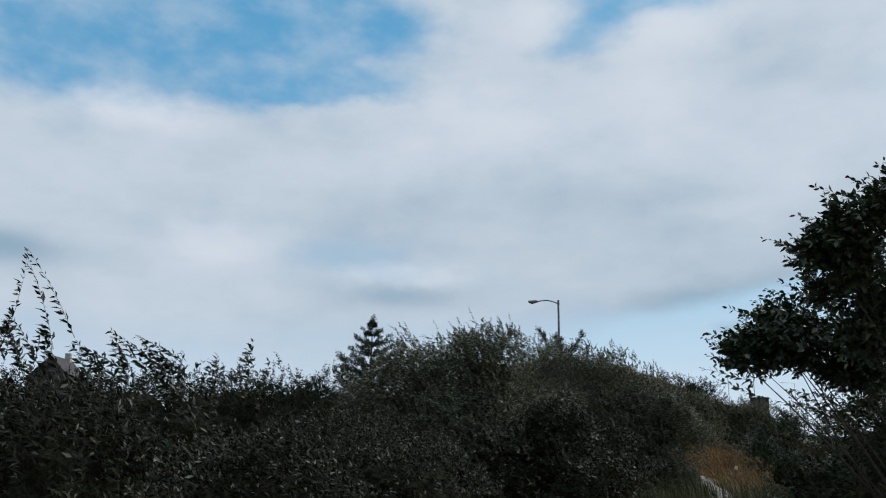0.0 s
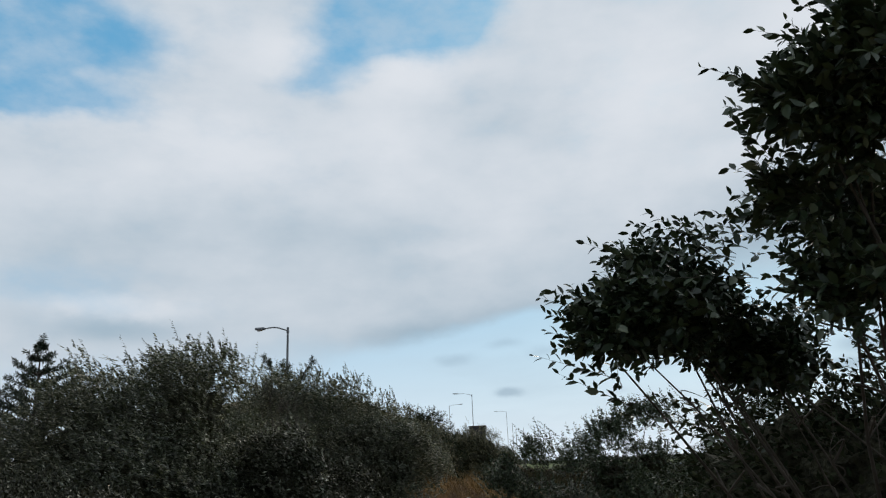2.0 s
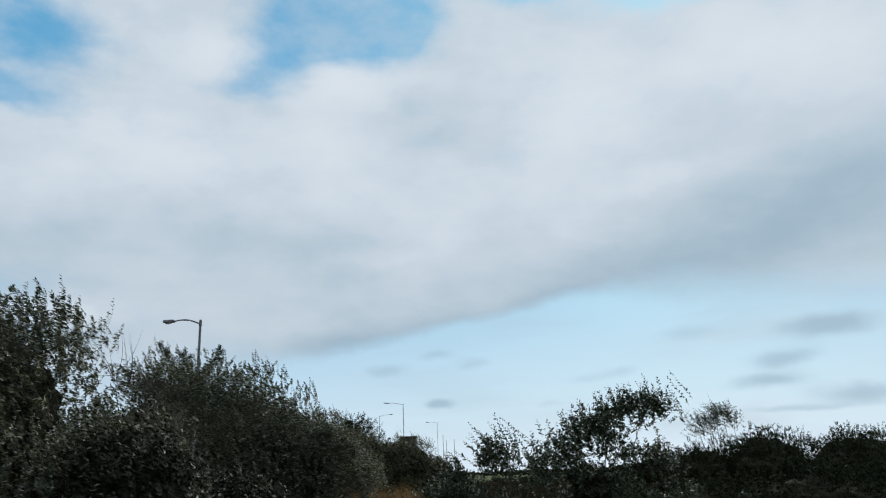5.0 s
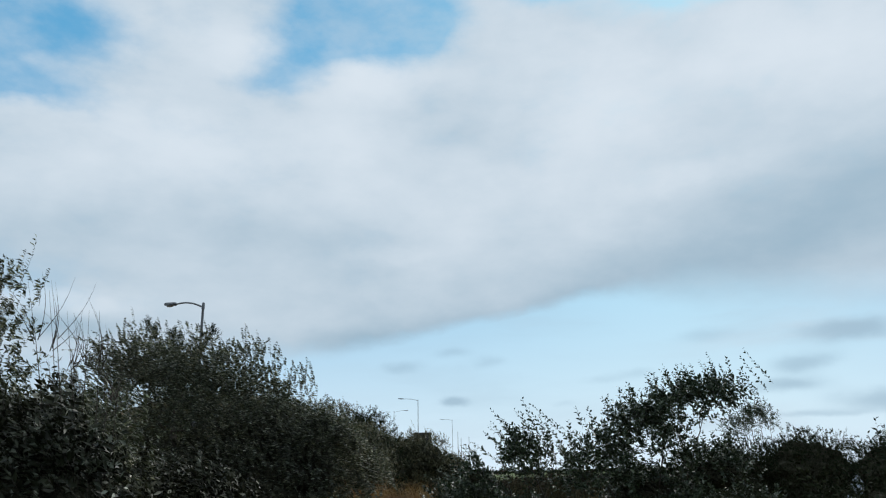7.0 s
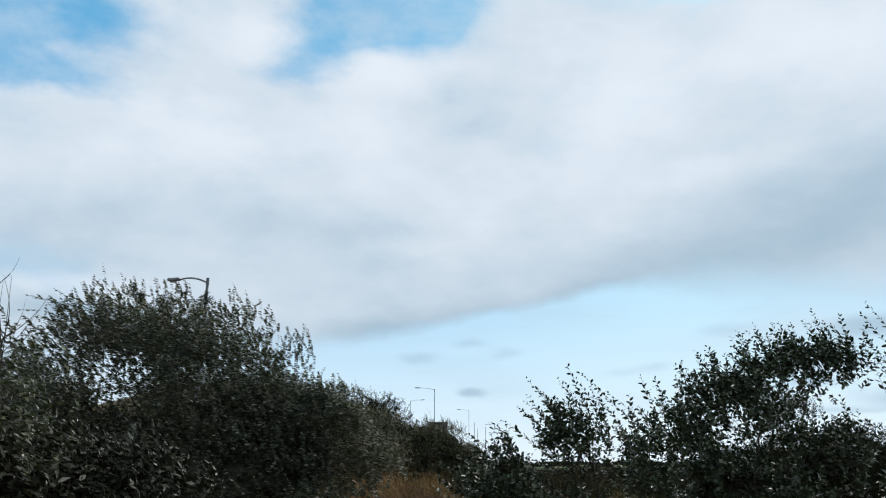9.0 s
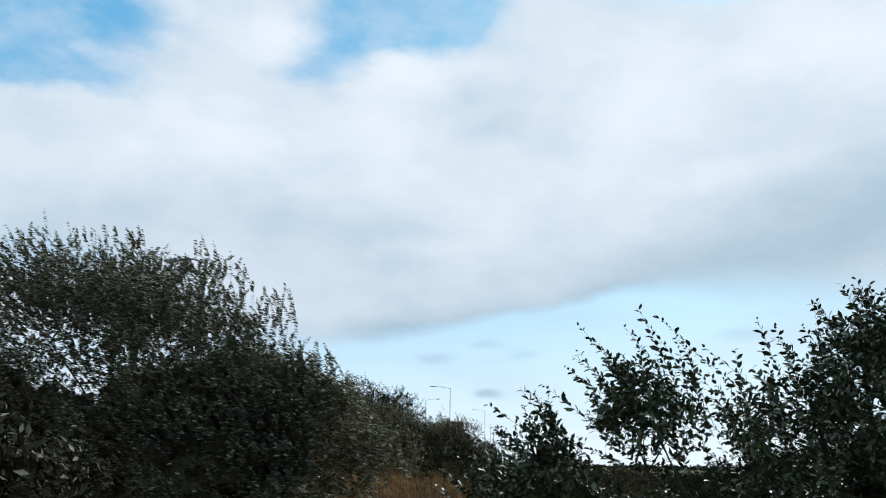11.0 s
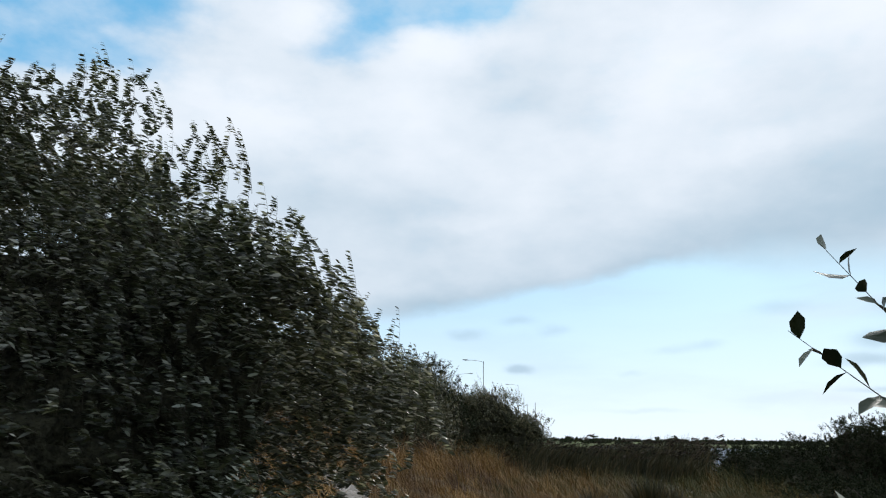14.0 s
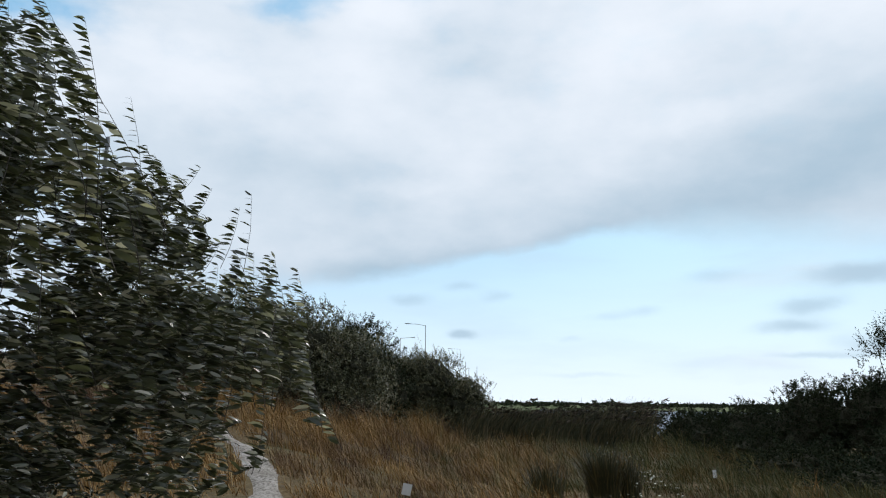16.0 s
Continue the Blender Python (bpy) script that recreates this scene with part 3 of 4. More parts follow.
# ---- grasses ----
def blades_mesh(name, x, y, tall, wide, lean, seed, loose=0.35):
    """Bent tapering blades of grass."""
    r = np.random.default_rng(seed)
    n = len(x)
    z = height(x, y) - 0.02
    ang = r.uniform(0, 6.28, n)
    side = np.stack([np.cos(ang), np.sin(ang), np.zeros(n)], -1) * (wide * r.uniform(0.6, 1.4, n))[:, None]
    out = np.stack([r.normal(size=n) * loose + WIND[0] * lean, r.normal(size=n) * loose, np.zeros(n)], -1)
    h = tall[:, None]
    p0 = np.stack([x, y, z], -1)
    p1 = p0 + np.array([0, 0, 0.55]) * h + out * h * 0.22
    p2 = p0 + np.array([0, 0, 1.0]) * h * (1 - 0.22 * np.minimum(np.linalg.norm(out, axis=1, keepdims=True), 1.6)) + out * h * 0.75
    V = np.stack([p0 - side, p0 + side, p1 - side * 0.8, p1 + side * 0.8, p2], 1)
    f = np.array([(0, 1, 3), (0, 3, 2), (2, 3, 4)])
    F = f[None] + (np.arange(n) * 5)[:, None, None]
    return mesh_from(name, V.reshape(-1, 3), F.reshape(-1, 3), True)


def off_track(x, y, gap):
    m = np.array(TRACK, float)
    t = np.linspace(0, len(m) - 1, 200)
    c = np.stack([np.interp(t, np.arange(len(m)), m[:, k]) for k in (0, 1)], -1)
    return np.min(np.hypot(x[:, None] - c[None, :, 0], y[:, None] - c[None, :, 1]), 1) > gap


def tufted(n, x0, x1, y0, y1, clumps, spread, seed):
    r = np.random.default_rng(seed)
    cx, cy = r.uniform(x0, x1, clumps), r.uniform(y0, y1, clumps)
    k = r.integers(0, clumps, n)
    return cx[k] + r.normal(size=n) * spread, cy[k] + r.normal(size=n) * spread, k


x, y, k = tufted(175000, -14, 13, 23, 62, 2600, 0.24, 21)
ok = off_track(x, y, 0.30) & ~((x < -1.5) & (y < 26.5))
x, y, k = x[ok], y[ok], k[ok]
swell = 0.75 + 0.4 * np.sin(x * 0.9 + y * 0.35) * np.sin(y * 0.55 - x * 0.3)
tall = np.random.default_rng(5).uniform(0.15, 0.85, 2600)[k] * np.random.default_rng(6).uniform(0.4, 1.25, len(k)) * swell * np.interp(x, [-6, 0, 6, 12], [1.25, 1.0, 0.85, 0.8]) * np.interp(y, [30, 36, 46, 58], [0.85, 1.0, 1.6, 2.3])
tall *= np.where(off_track(x, y, 0.7), 1.0, 0.6)
tagged(part("dry_grass", blades_mesh("dry_grass", x, y, tall, 0.006, 0.7, 4, 0.7), grass_mat), "long dry orange-brown and olive grass bending in the wind", "grass", kind="stuff")
x, y, k = tufted(46000, -3.5, 4, -3, 23, 1500, 0.24, 22)
ok = off_track(x, y, 0.24) | ((y < 22.3) & (np.random.default_rng(28).uniform(0, 1, len(x)) < 0.8))
x, y, k = x[ok], y[ok], k[ok]
tall = np.random.default_rng(8).uniform(0.15, 0.5, len(k)) * np.where((y > 20.9) & (y < 22.6), 1.7, 1.0) * np.where(off_track(x, y, 0.24) | (y > 16), 1.15, 0.55)
tagged(part("path_side_grass", blades_mesh("path_side_grass", x, y, tall, 0.006, 0.3, 14), green_grass), "short green grass beside the sandy path", "grass", kind="stuff")

# reed bed at the water's edge
x, y, k = tufted(42000, 0.5, 17, 54, 76, 700, 0.45, 31)
ok = x < 0.05 + (y - 20.9) * 0.24 + np.random.default_rng(3).normal(size=len(x)) * 0.25
x, y, k = x[ok], y[ok], k[ok]
tall = np.random.default_rng(9).uniform(1.15, 2.75, 700)[k] * np.random.default_rng(10).uniform(0.5, 1.1, len(k))
tall *= np.interp(x, [0.5, 6, 12], [0.85, 0.95, 1.05])
reeds = thing("reed_bed", (0, 0, 0), "dark reeds with brown plumes leaning over in the wind", "reeds", kind="stuff")
part("blades", blades_mesh("blades", x, y, tall, 0.024, -0.45, 15, 0.25), reed_mat, reeds, kind="stuff")
# the plumes on the tallest stems, blown to one side
r = np.random.default_rng(33)
pick = np.where(tall > 1.5)[0][::11]
m = 7
px, py = np.repeat(x[pick], m), np.repeat(y[pick], m)
q = np.tile(np.linspace(0, 1, m), len(pick))
top_z = np.repeat(height(x[pick], y[pick]) + tall[pick] * 0.80, m)
p = np.stack([px + np.repeat(tall[pick], m) * 0.31 + q * 0.30, py + r.normal(size=len(px)) * 0.04, top_z + 0.22 * q - 0.20 * q * q], -1)
part("plumes", leaves_mesh("plumes", p, np.tile([1.0, 0, 0.1], (len(p), 1)) + r.normal(size=(len(p), 3)) * 0.35, r.normal(size=(len(p), 3)), r.uniform(0.14, 0.26, len(p)), 0.35, 0), plume_mat, reeds, "brown feathery plumes", kind="stuff")


def sedge(x, y, tall, count, seed):
    r = np.random.default_rng(seed)
    e = thing("sedge_tussock", (0, 0, 0), "dark tussock of stiff sedge blades standing in dry grass", "sedge", "tussocks in the grass")
    a = r.uniform(0, 6.28, count)
    q = np.sqrt(r.uniform(0, 1, count)) * 0.28
    px, py = x + q * np.cos(a), y + q * np.sin(a)
    z = height(px, py) - 0.03
    h = tall * r.uniform(0.3, 1.1, count)
    out = np.stack([np.cos(a), np.sin(a), np.zeros(count)], -1) * (0.08 + q * 1.0)[:, None] + WIND * 0.15 + np.stack([r.normal(size=count), r.normal(size=count), np.zeros(count)], -1) * 0.2
    side = np.stack([-np.sin(a), np.cos(a), np.zeros(count)], -1) * 0.008
    p0 = np.stack([px, py, z], -1)
    p1 = p0 + np.array([0, 0, 0.6]) * h[:, None] + out * h[:, None] * 0.25
    p2 = p0 + np.array([0, 0, 1.0]) * h[:, None] + out * h[:, None] * 0.7
    V = np.stack([p0 - side, p0 + side, p1 - side, p1 + side, p2], 1)
    F = np.array([(0, 1, 3), (0, 3, 2), (2, 3, 4)])[None] + (np.arange(count) * 5)[:, None, None]
    part("clump", mesh_from("clump", V.reshape(-1, 3), F.reshape(-1, 3), True), sedge_mat, e, kind="stuff")


for q in ((2.4, 35.2, 1.0, 900, 1), (1.2, 34.0, 0.75, 350, 2), (2.9, 35.6, 0.8, 400, 3), (9.2, 33.5, 1.0, 500, 5)):
    sedge(*q)

# pale flowers beside the grass
r = np.random.default_rng(41)
n = 420
t = r.uniform(0, 1, n)
x = 2.9 + t * 3.9 + r.normal(size=n) * (0.25 + 0.5 * t)
y = 33 + t * 28 + r.normal(size=n) * 0.5
z = height(x, y) + r.uniform(0.12, 0.4, n)
p = np.stack([x, y, z], -1)
tagged(part("white_flowers", leaves_mesh("white_flowers", p, r.normal(size=(n, 3)) * [1, 1, 0.3], np.tile([0.0, 0, 1], (n, 1)) + r.normal(size=(n, 3)) * 0.4, np.full(n, 0.055), 0.9, 0), flower_mat),
       "drift of small white flowers in low grass", "flowers", kind="stuff")


# ---- bushes along the path ----
# willow on the bend, seen from the start
bush("willow_bush", "grey-green willow bush, tall and rounded, beside the path", (-5.4, 16.6),
     [(-6.3, 16.2, 2.2, 1.5, 1.4, 1.45), (-4.9, 16.0, 2.45, 1.2, 1.3, 1.4), (-5.2, 15.2, 1.2, 2.1, 1.5, 1.2), (-7.4, 16.2, 1.7, 1.2, 1.3, 1.3), (-3.8, 17.2, 1.3, 1.1, 1.2, 1.2)],
     willow_leaf, 8500, 0.20, 16, 0.060, 0.34, 0.35, seed=11, tall=240, tall_length=0.34, up=0.65, spread=0.55, core=0.47, depth=(0.5, 1.04), stream=0.75, group="willow bushes")
# the large willow that the path passes
bush("willow_bush", "large wind-blown grey-green willow bush overhanging the path", (-4.0, 24.0),
     [(-4.1, 23.6, 2.7, 1.3, 1.3, 1.4), (-5.5, 23.8, 2.92, 1.5, 1.4, 1.45), (-3.1, 23.5, 2.25, 0.90, 1.0, 1.1), (-3.9, 23.4, 1.9, 1.6, 1.1, 1.2), (-3.5, 22.9, 1.2, 1.7, 1.1, 1.2),
      (-2.42, 23.1, 1.65, 0.70, 0.75, 1.0), (-6.8, 24.0, 1.9, 1.3, 1.4, 1.5), (-1.62, 23.75, 1.30, 0.42, 0.5, 0.75), (-1.62, 23.7, 1.9, 0.32, 0.36, 0.42), (-1.66, 22.74, 2.05, 0.32, 0.32, 0.34), (-2.05, 22.8, 2.3, 0.4, 0.4, 0.42), (-2.5, 22.6, 0.6, 1.0, 0.8, 0.8), (-2.0, 23.0, 0.4, 0.55, 0.6, 0.6), (-1.72, 23.65, 0.4, 0.42, 0.5, 0.5), (-5.6, 23.7, 1.75, 1.25, 1.0, 1.05), (-3.2, 22.7, 0.75, 1.2, 0.8, 0.8)],
     willow_leaf, 11500, 0.19, 19, 0.055, 0.30, 0.30, seed=12, tall=330, tall_length=0.38, up=0.65, spread=0.55, core=0.60, cored=(2, 3, 4, 5, 6, 11, 12, 13, 14, 15), detail=3, depth=(0.4, 1.04), stream=1.35, group="willow bushes", stems=14,
     extra=sprays([(-2.5, 23.69, 3.81, 0.5), (-2.6, 23.6, 3.7, 0.45), (-2.75, 23.65, 3.75, 0.4), (-1.86, 23.37, 2.98, 0.45), (-1.98, 23.4, 2.9, 0.4), (-2.1, 23.3, 3.0, 0.4), (-1.30, 22.69, 2.50, 0.5), (-1.42, 22.7, 2.40, 0.45), (-1.52, 22.66, 2.50, 0.45), (-1.66, 22.7, 2.58, 0.45), (-1.8, 22.68, 2.55, 0.4),
                   (-1.47, 23.76, 2.40, 0.4), (-1.58, 23.7, 2.42, 0.4), (-1.05, 23.92, 2.05, 0.5), (-1.15, 23.85, 2.02, 0.5), (-1.25, 23.8, 1.95, 0.4), (-1.0, 23.9, 1.85, 0.4), (-1.1, 24.0, 2.12, 0.5), (-0.98, 24.0, 2.06, 0.5), (-1.36, 22.72, 2.44, 0.5), (-1.4, 22.66, 2.2, 0.4)], (-0.04, 0, -0.5), 4, 0.05, 0.05), full=2.0,
     single=lambda q: (q[:, 0] > -1.75) & (q[:, 2] > 1.2), single_mat=willow_single)
# low willow shrubs on the left
bush("willow_shrub", "low willow shrub with pale narrow leaves", (-2.4, 14.4), [(-2.4, 14.4, 0.45, 1.0, 0.9, 0.75), (-3.6, 15.2, 0.7, 1.2, 1.0, 0.85), (-3.0, 17.6, 0.8, 1.2, 1.3, 0.9), (-2.75, 14.9, 1.40, 0.52, 0.5, 0.5), (-3.25, 15.4, 1.65, 0.55, 0.5, 0.5)],
     shrub_leaf, 4300, 0.24, 12, 0.072, 0.42, 0.25, core=0.66, full=1.6, seed=13, extra=sprays([(-2.5, 14.8, 2.35, 0.45), (-2.7, 14.9, 2.5, 0.5), (-2.4, 14.6, 2.15, 0.4), (-2.9, 15.1, 2.55, 0.5)], (-0.1, 0, -0.5), 4, 0.05, 0.06), tall=60, tall_length=0.4, stream=0.5, up=0.7, spread=0.5, group="low shrubs")
bush("willow_shrub", "low willow shrub with pale leaves and long shoots", (-4.6, 6.0), [(-4.7, 5.2, 0.95, 1.3, 1.3, 0.9), (-5.8, 3.9, 1.0, 1.4, 1.3, 1.0), (-4.3, 7.6, 0.65, 1.2, 1.3, 0.8)],
     shrub_leaf, 4000, 0.25, 14, 0.074, 0.34, 0.30, core=0.62, full=2.2, seed=14, tall=40, tall_length=0.5, stream=0.5, up=0.7, spread=0.5, group="low shrubs",
     extra=[np.concatenate(z) for z in zip(
         sprays([(-4.19, 4.71, 2.95, 0.75), (-4.32, 4.7, 2.45, 0.45), (-4.10, 4.8, 2.35, 0.4), (-4.45, 4.75, 2.4, 0.4)], (0.06, 0.0, -0.5), 3, 0.012, 0.02),
         sprays([(-3.89, 5.27, 2.37, 0.45), (-3.75, 5.43, 2.33, 0.45), (-3.95, 5.0, 2.25, 0.4), (-3.62, 5.4, 2.22, 0.4)], (0.35, 0.0, -0.4), 5, 0.03, 0.05),
         sprays([(-3.63, 6.26, 2.27, 0.45), (-3.37, 6.47, 2.42, 0.5), (-3.38, 5.6, 2.22, 0.45), (-3.22, 5.75, 2.05, 0.4), (-3.15, 6.4, 2.2, 0.4)], (-0.25, 0.0, -0.45), 4, 0.03, 0.05),
         sprays([(-3.36, 8.13, 1.71, 0.4), (-3.33, 6.33, 1.56, 0.4), (-3.45, 7.66, 1.71, 0.4), (-3.44, 7.05, 1.56, 0.4), (-3.7, 7.5, 1.6, 0.4), (-3.6, 6.7, 1.5, 0.4)], (-0.5, 0.0, -0.3), 4, 0.06, 0.12))])
bush("willow_shrub", "low dark shrub between the willows", (-4.6, 11.5), [(-4.6, 11.6, 0.6, 1.5, 1.5, 0.85), (-6.4, 12.6, 0.85, 1.5, 1.4, 1.0)],
     shrub_leaf, 3000, 0.24, 12, 0.062, 0.36, 0.3, core=0.62, seed=15, tall=40, tall_length=0.35, up=0.5, spread=0.5, group="low shrubs")
bush("willow_shrub", "low dark shrub behind the large willow", (-6.6, 25.8), [(-6.0, 25.6, 0.9, 1.7, 1.2, 1.3), (-8.4, 25.5, 1.2, 1.8, 1.3, 1.4), (-3.6, 25.5, 0.45, 1.2, 0.8, 0.8), (-2.5, 25.0, 0.25, 0.65, 0.6, 0.55)],
     shrub_leaf, 3200, 0.24, 12, 0.062, 0.36, 0.3, core=0.74, seed=37, tall=20, tall_length=0.35, up=0.5, spread=0.5, group="low shrubs")
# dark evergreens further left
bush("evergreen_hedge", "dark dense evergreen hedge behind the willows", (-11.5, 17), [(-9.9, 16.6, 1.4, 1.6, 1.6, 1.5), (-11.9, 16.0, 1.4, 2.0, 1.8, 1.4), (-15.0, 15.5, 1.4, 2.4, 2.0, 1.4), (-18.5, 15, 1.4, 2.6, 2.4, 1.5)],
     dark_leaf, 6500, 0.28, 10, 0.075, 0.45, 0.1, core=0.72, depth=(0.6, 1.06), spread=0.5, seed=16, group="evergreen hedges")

# broad-leaved tree on the right
bush("broadleaf_tree", "dark broad-leaved sallow tree leaning over the path", (2.3, 7.1),
     [(1.0, 6.44, 2.20, 0.17, 0.2, 0.12), (1.20, 6.56, 2.22, 0.14, 0.18, 0.14), (0.79, 6.33, 2.13, 0.10, 0.12, 0.06), (1.06, 6.55, 2.38, 0.12, 0.16, 0.06), (1.68, 6.12, 2.52, 0.12, 0.12, 0.05), (1.64, 5.95, 2.40, 0.13, 0.13, 0.07), (1.50, 5.85, 2.18, 0.12, 0.12, 0.08), (1.80, 6.0, 2.28, 0.15, 0.15, 0.1), (1.25, 5.5, 2.62, 0.10, 0.1, 0.04), (1.45, 5.55, 2.58, 0.14, 0.12, 0.07), (1.5, 6.7, 2.05, 0.2, 0.2, 0.1),
      (1.42, 5.42, 2.70, 0.14, 0.14, 0.06), (1.74, 5.5, 2.84, 0.18, 0.18, 0.12), (2.1, 5.75, 2.75, 0.3, 0.22, 0.25), (1.85, 5.6, 2.92, 0.14, 0.2, 0.06), (2.25, 5.85, 2.95, 0.28, 0.28, 0.2), (1.35, 5.75, 2.42, 0.10, 0.1, 0.05), (2.4, 6.9, 2.1, 0.22, 0.25, 0.14)],
     broad_leaf, 2900, 0.155, 13, 0.050, 0.5, 0.22, core=0, detail=1, seed=17, stems=24, thick=0.017, up=0.4, spread=0.45, depth=(0.2, 1.0), low=-0.9, category="tree",
     clear=lambda q: (q[:, 0] < 0.72) & (q[:, 1] < 5.9), single=lambda q: (q[:, 0] < 0.85) & (q[:, 2] > 1.9), single_mat=broad_single, forks=7, full=1.5,
     extra=sprays([(0.54, 6.33, 2.07, 0.32), (0.62, 6.3, 2.14, 0.3), (0.59, 6.22, 2.29, 0.3), (0.66, 6.25, 2.22, 0.3), (0.74, 6.15, 2.45, 0.32), (0.82, 6.2, 2.40, 0.3), (1.08, 6.6, 2.70, 0.3), (0.98, 6.5, 2.62, 0.3), (1.2, 6.6, 2.66, 0.28), (1.36, 6.47, 2.62, 0.34), (1.40, 6.35, 2.55, 0.36),
                   (1.56, 6.4, 2.73, 0.25), (1.02, 5.40, 2.72, 0.36), (1.12, 5.45, 2.68, 0.32), (1.2, 5.45, 2.85, 0.32), (1.35, 5.5, 2.96, 0.3), (1.5, 5.55, 3.08, 0.3), (0.98, 7.2, 1.88, 0.3), (1.07, 6.95, 1.95, 0.32), (1.15, 6.95, 1.86, 0.3)], (0.5, 0.08, -0.22), 3, 0.045, 0.08))
# shade under the tree is put in by the darker, duller leaf material
bush("broadleaf_shrub", "shrub growing at the foot of the tree, leaves coloured dark for shade", (2.6, 7.8), [(2.05, 7.3, 1.45, 0.32, 0.4, 0.35), (2.5, 7.2, 1.75, 0.35, 0.4, 0.42), (2.05, 7.9, 1.05, 0.75, 0.8, 0.95), (2.75, 7.5, 1.35, 0.75, 0.7, 0.85), (3.6, 7.7, 1.2, 0.9, 0.9, 1.05), (4.5, 7.9, 1.0, 1.4, 1.2, 1.0), (3.6, 9.6, 0.6, 1.4, 1.3, 0.8)],
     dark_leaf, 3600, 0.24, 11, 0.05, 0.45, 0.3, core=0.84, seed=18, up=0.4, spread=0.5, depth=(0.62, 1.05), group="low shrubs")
# broad-leaved bush further along on the right
bush("broadleaf_bush", "dark broad-leaved sallow bush with upright shoots beside the path", (2.2, 18.9),
     [(0.98, 18.85, 1.72, 0.24, 0.3, 0.4), (0.34, 18.85, 1.25, 0.24, 0.28, 0.28), (1.85, 18.65, 1.6, 0.5, 0.5, 0.55), (2.45, 18.6, 1.95, 0.5, 0.5, 0.55), (2.95, 18.7, 2.3, 0.40, 0.42, 0.34), (3.32, 18.6, 2.38, 0.36, 0.42, 0.32), (2.4, 18.7, 1.35, 0.55, 0.45, 0.4), (3.2, 18.6, 1.6, 0.45, 0.4, 0.3), (1.5, 18.95, 0.5, 1.1, 0.7, 0.72), (3.0, 18.7, 0.75, 1.1, 0.9, 0.8), (0.85, 18.85, 0.85, 0.55, 0.4, 0.45), (0.5, 19.25, 1.2, 0.26, 0.25, 0.26), (0.38, 18.66, 1.60, 0.12, 0.14, 0.16)],
     broad_leaf, 3100, 0.21, 14, 0.050, 0.5, 0.10, core=0.5, cored=6, detail=1, seed=19, stems=16, thick=0.022, tall=40, tall_length=0.36, up=0.75, depth=(0.35, 1.0),
     extra=[np.concatenate(z) for z in zip(
         sprays([(0.06, 18.49, 1.88, 0.42), (-0.06, 18.55, 1.74, 0.42), (-0.20, 18.68, 1.63, 0.36), (-0.23, 18.88, 1.52, 0.34), (-0.27, 18.98, 1.44, 0.32), (-0.12, 19.46, 1.59, 0.36), (-0.03, 19.56, 1.72, 0.4), (0.02, 19.4, 1.6, 0.36), (0.1, 19.4, 1.8, 0.4), (-0.05, 18.9, 1.62, 0.36), (0.05, 18.8, 1.7, 0.4), (0.0, 18.75, 1.52, 0.34), (-0.15, 18.95, 1.45, 0.3), (0.12, 18.65, 1.72, 0.4), (0.52, 18.68, 2.12, 0.44), (0.63, 18.81, 2.40, 0.5), (0.57, 18.75, 2.2, 0.45), (0.72, 18.8, 2.32, 0.45)], (0.45, 0.05, -0.40), 4, 0.07, 0.13),
         sprays([(0.24, 18.54, 1.99, 0.42), (0.37, 18.56, 2.01, 0.42), (0.32, 18.7, 1.85, 0.4), (0.45, 18.7, 1.8, 0.4), (1.02, 18.9, 2.54, 0.5), (1.1, 18.78, 2.47, 0.5), (0.92, 18.85, 2.4, 0.45), (1.22, 18.8, 2.35, 0.45), (1.32, 18.85, 2.2, 0.4), (1.55, 18.75, 2.25, 0.4)], (0.25, 0.05, -0.52), 5, 0.08, 0.12),
         sprays([(1.8, 18.75, 2.4, 0.4), (2.05, 18.7, 2.55, 0.4), (2.3, 18.7, 2.68, 0.4), (2.55, 18.75, 2.78, 0.4), (2.78, 18.78, 2.90, 0.42), (3.0, 18.75, 2.92, 0.4), (3.34, 18.77, 3.05, 0.5), (3.2, 18.7, 2.95, 0.4), (3.5, 18.6, 2.98, 0.4), (3.62, 18.45, 2.95, 0.5), (3.68, 18.5, 2.75, 0.5)], (0.12, 0.0, -0.6), 3, 0.06, 0.1))], full=1.5,
     single=lambda q: (q[:, 0] < 0.45) & (q[:, 2] > 0.9), single_mat=broad_single, forks=5)
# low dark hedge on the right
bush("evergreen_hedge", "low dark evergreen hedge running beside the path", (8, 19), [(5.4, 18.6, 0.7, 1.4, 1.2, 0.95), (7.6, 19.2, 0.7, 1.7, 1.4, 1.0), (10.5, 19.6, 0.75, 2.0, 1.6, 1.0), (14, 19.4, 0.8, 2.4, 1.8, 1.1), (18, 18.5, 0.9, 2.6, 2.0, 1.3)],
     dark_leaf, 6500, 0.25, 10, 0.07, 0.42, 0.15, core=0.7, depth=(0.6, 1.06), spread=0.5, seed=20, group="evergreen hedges")

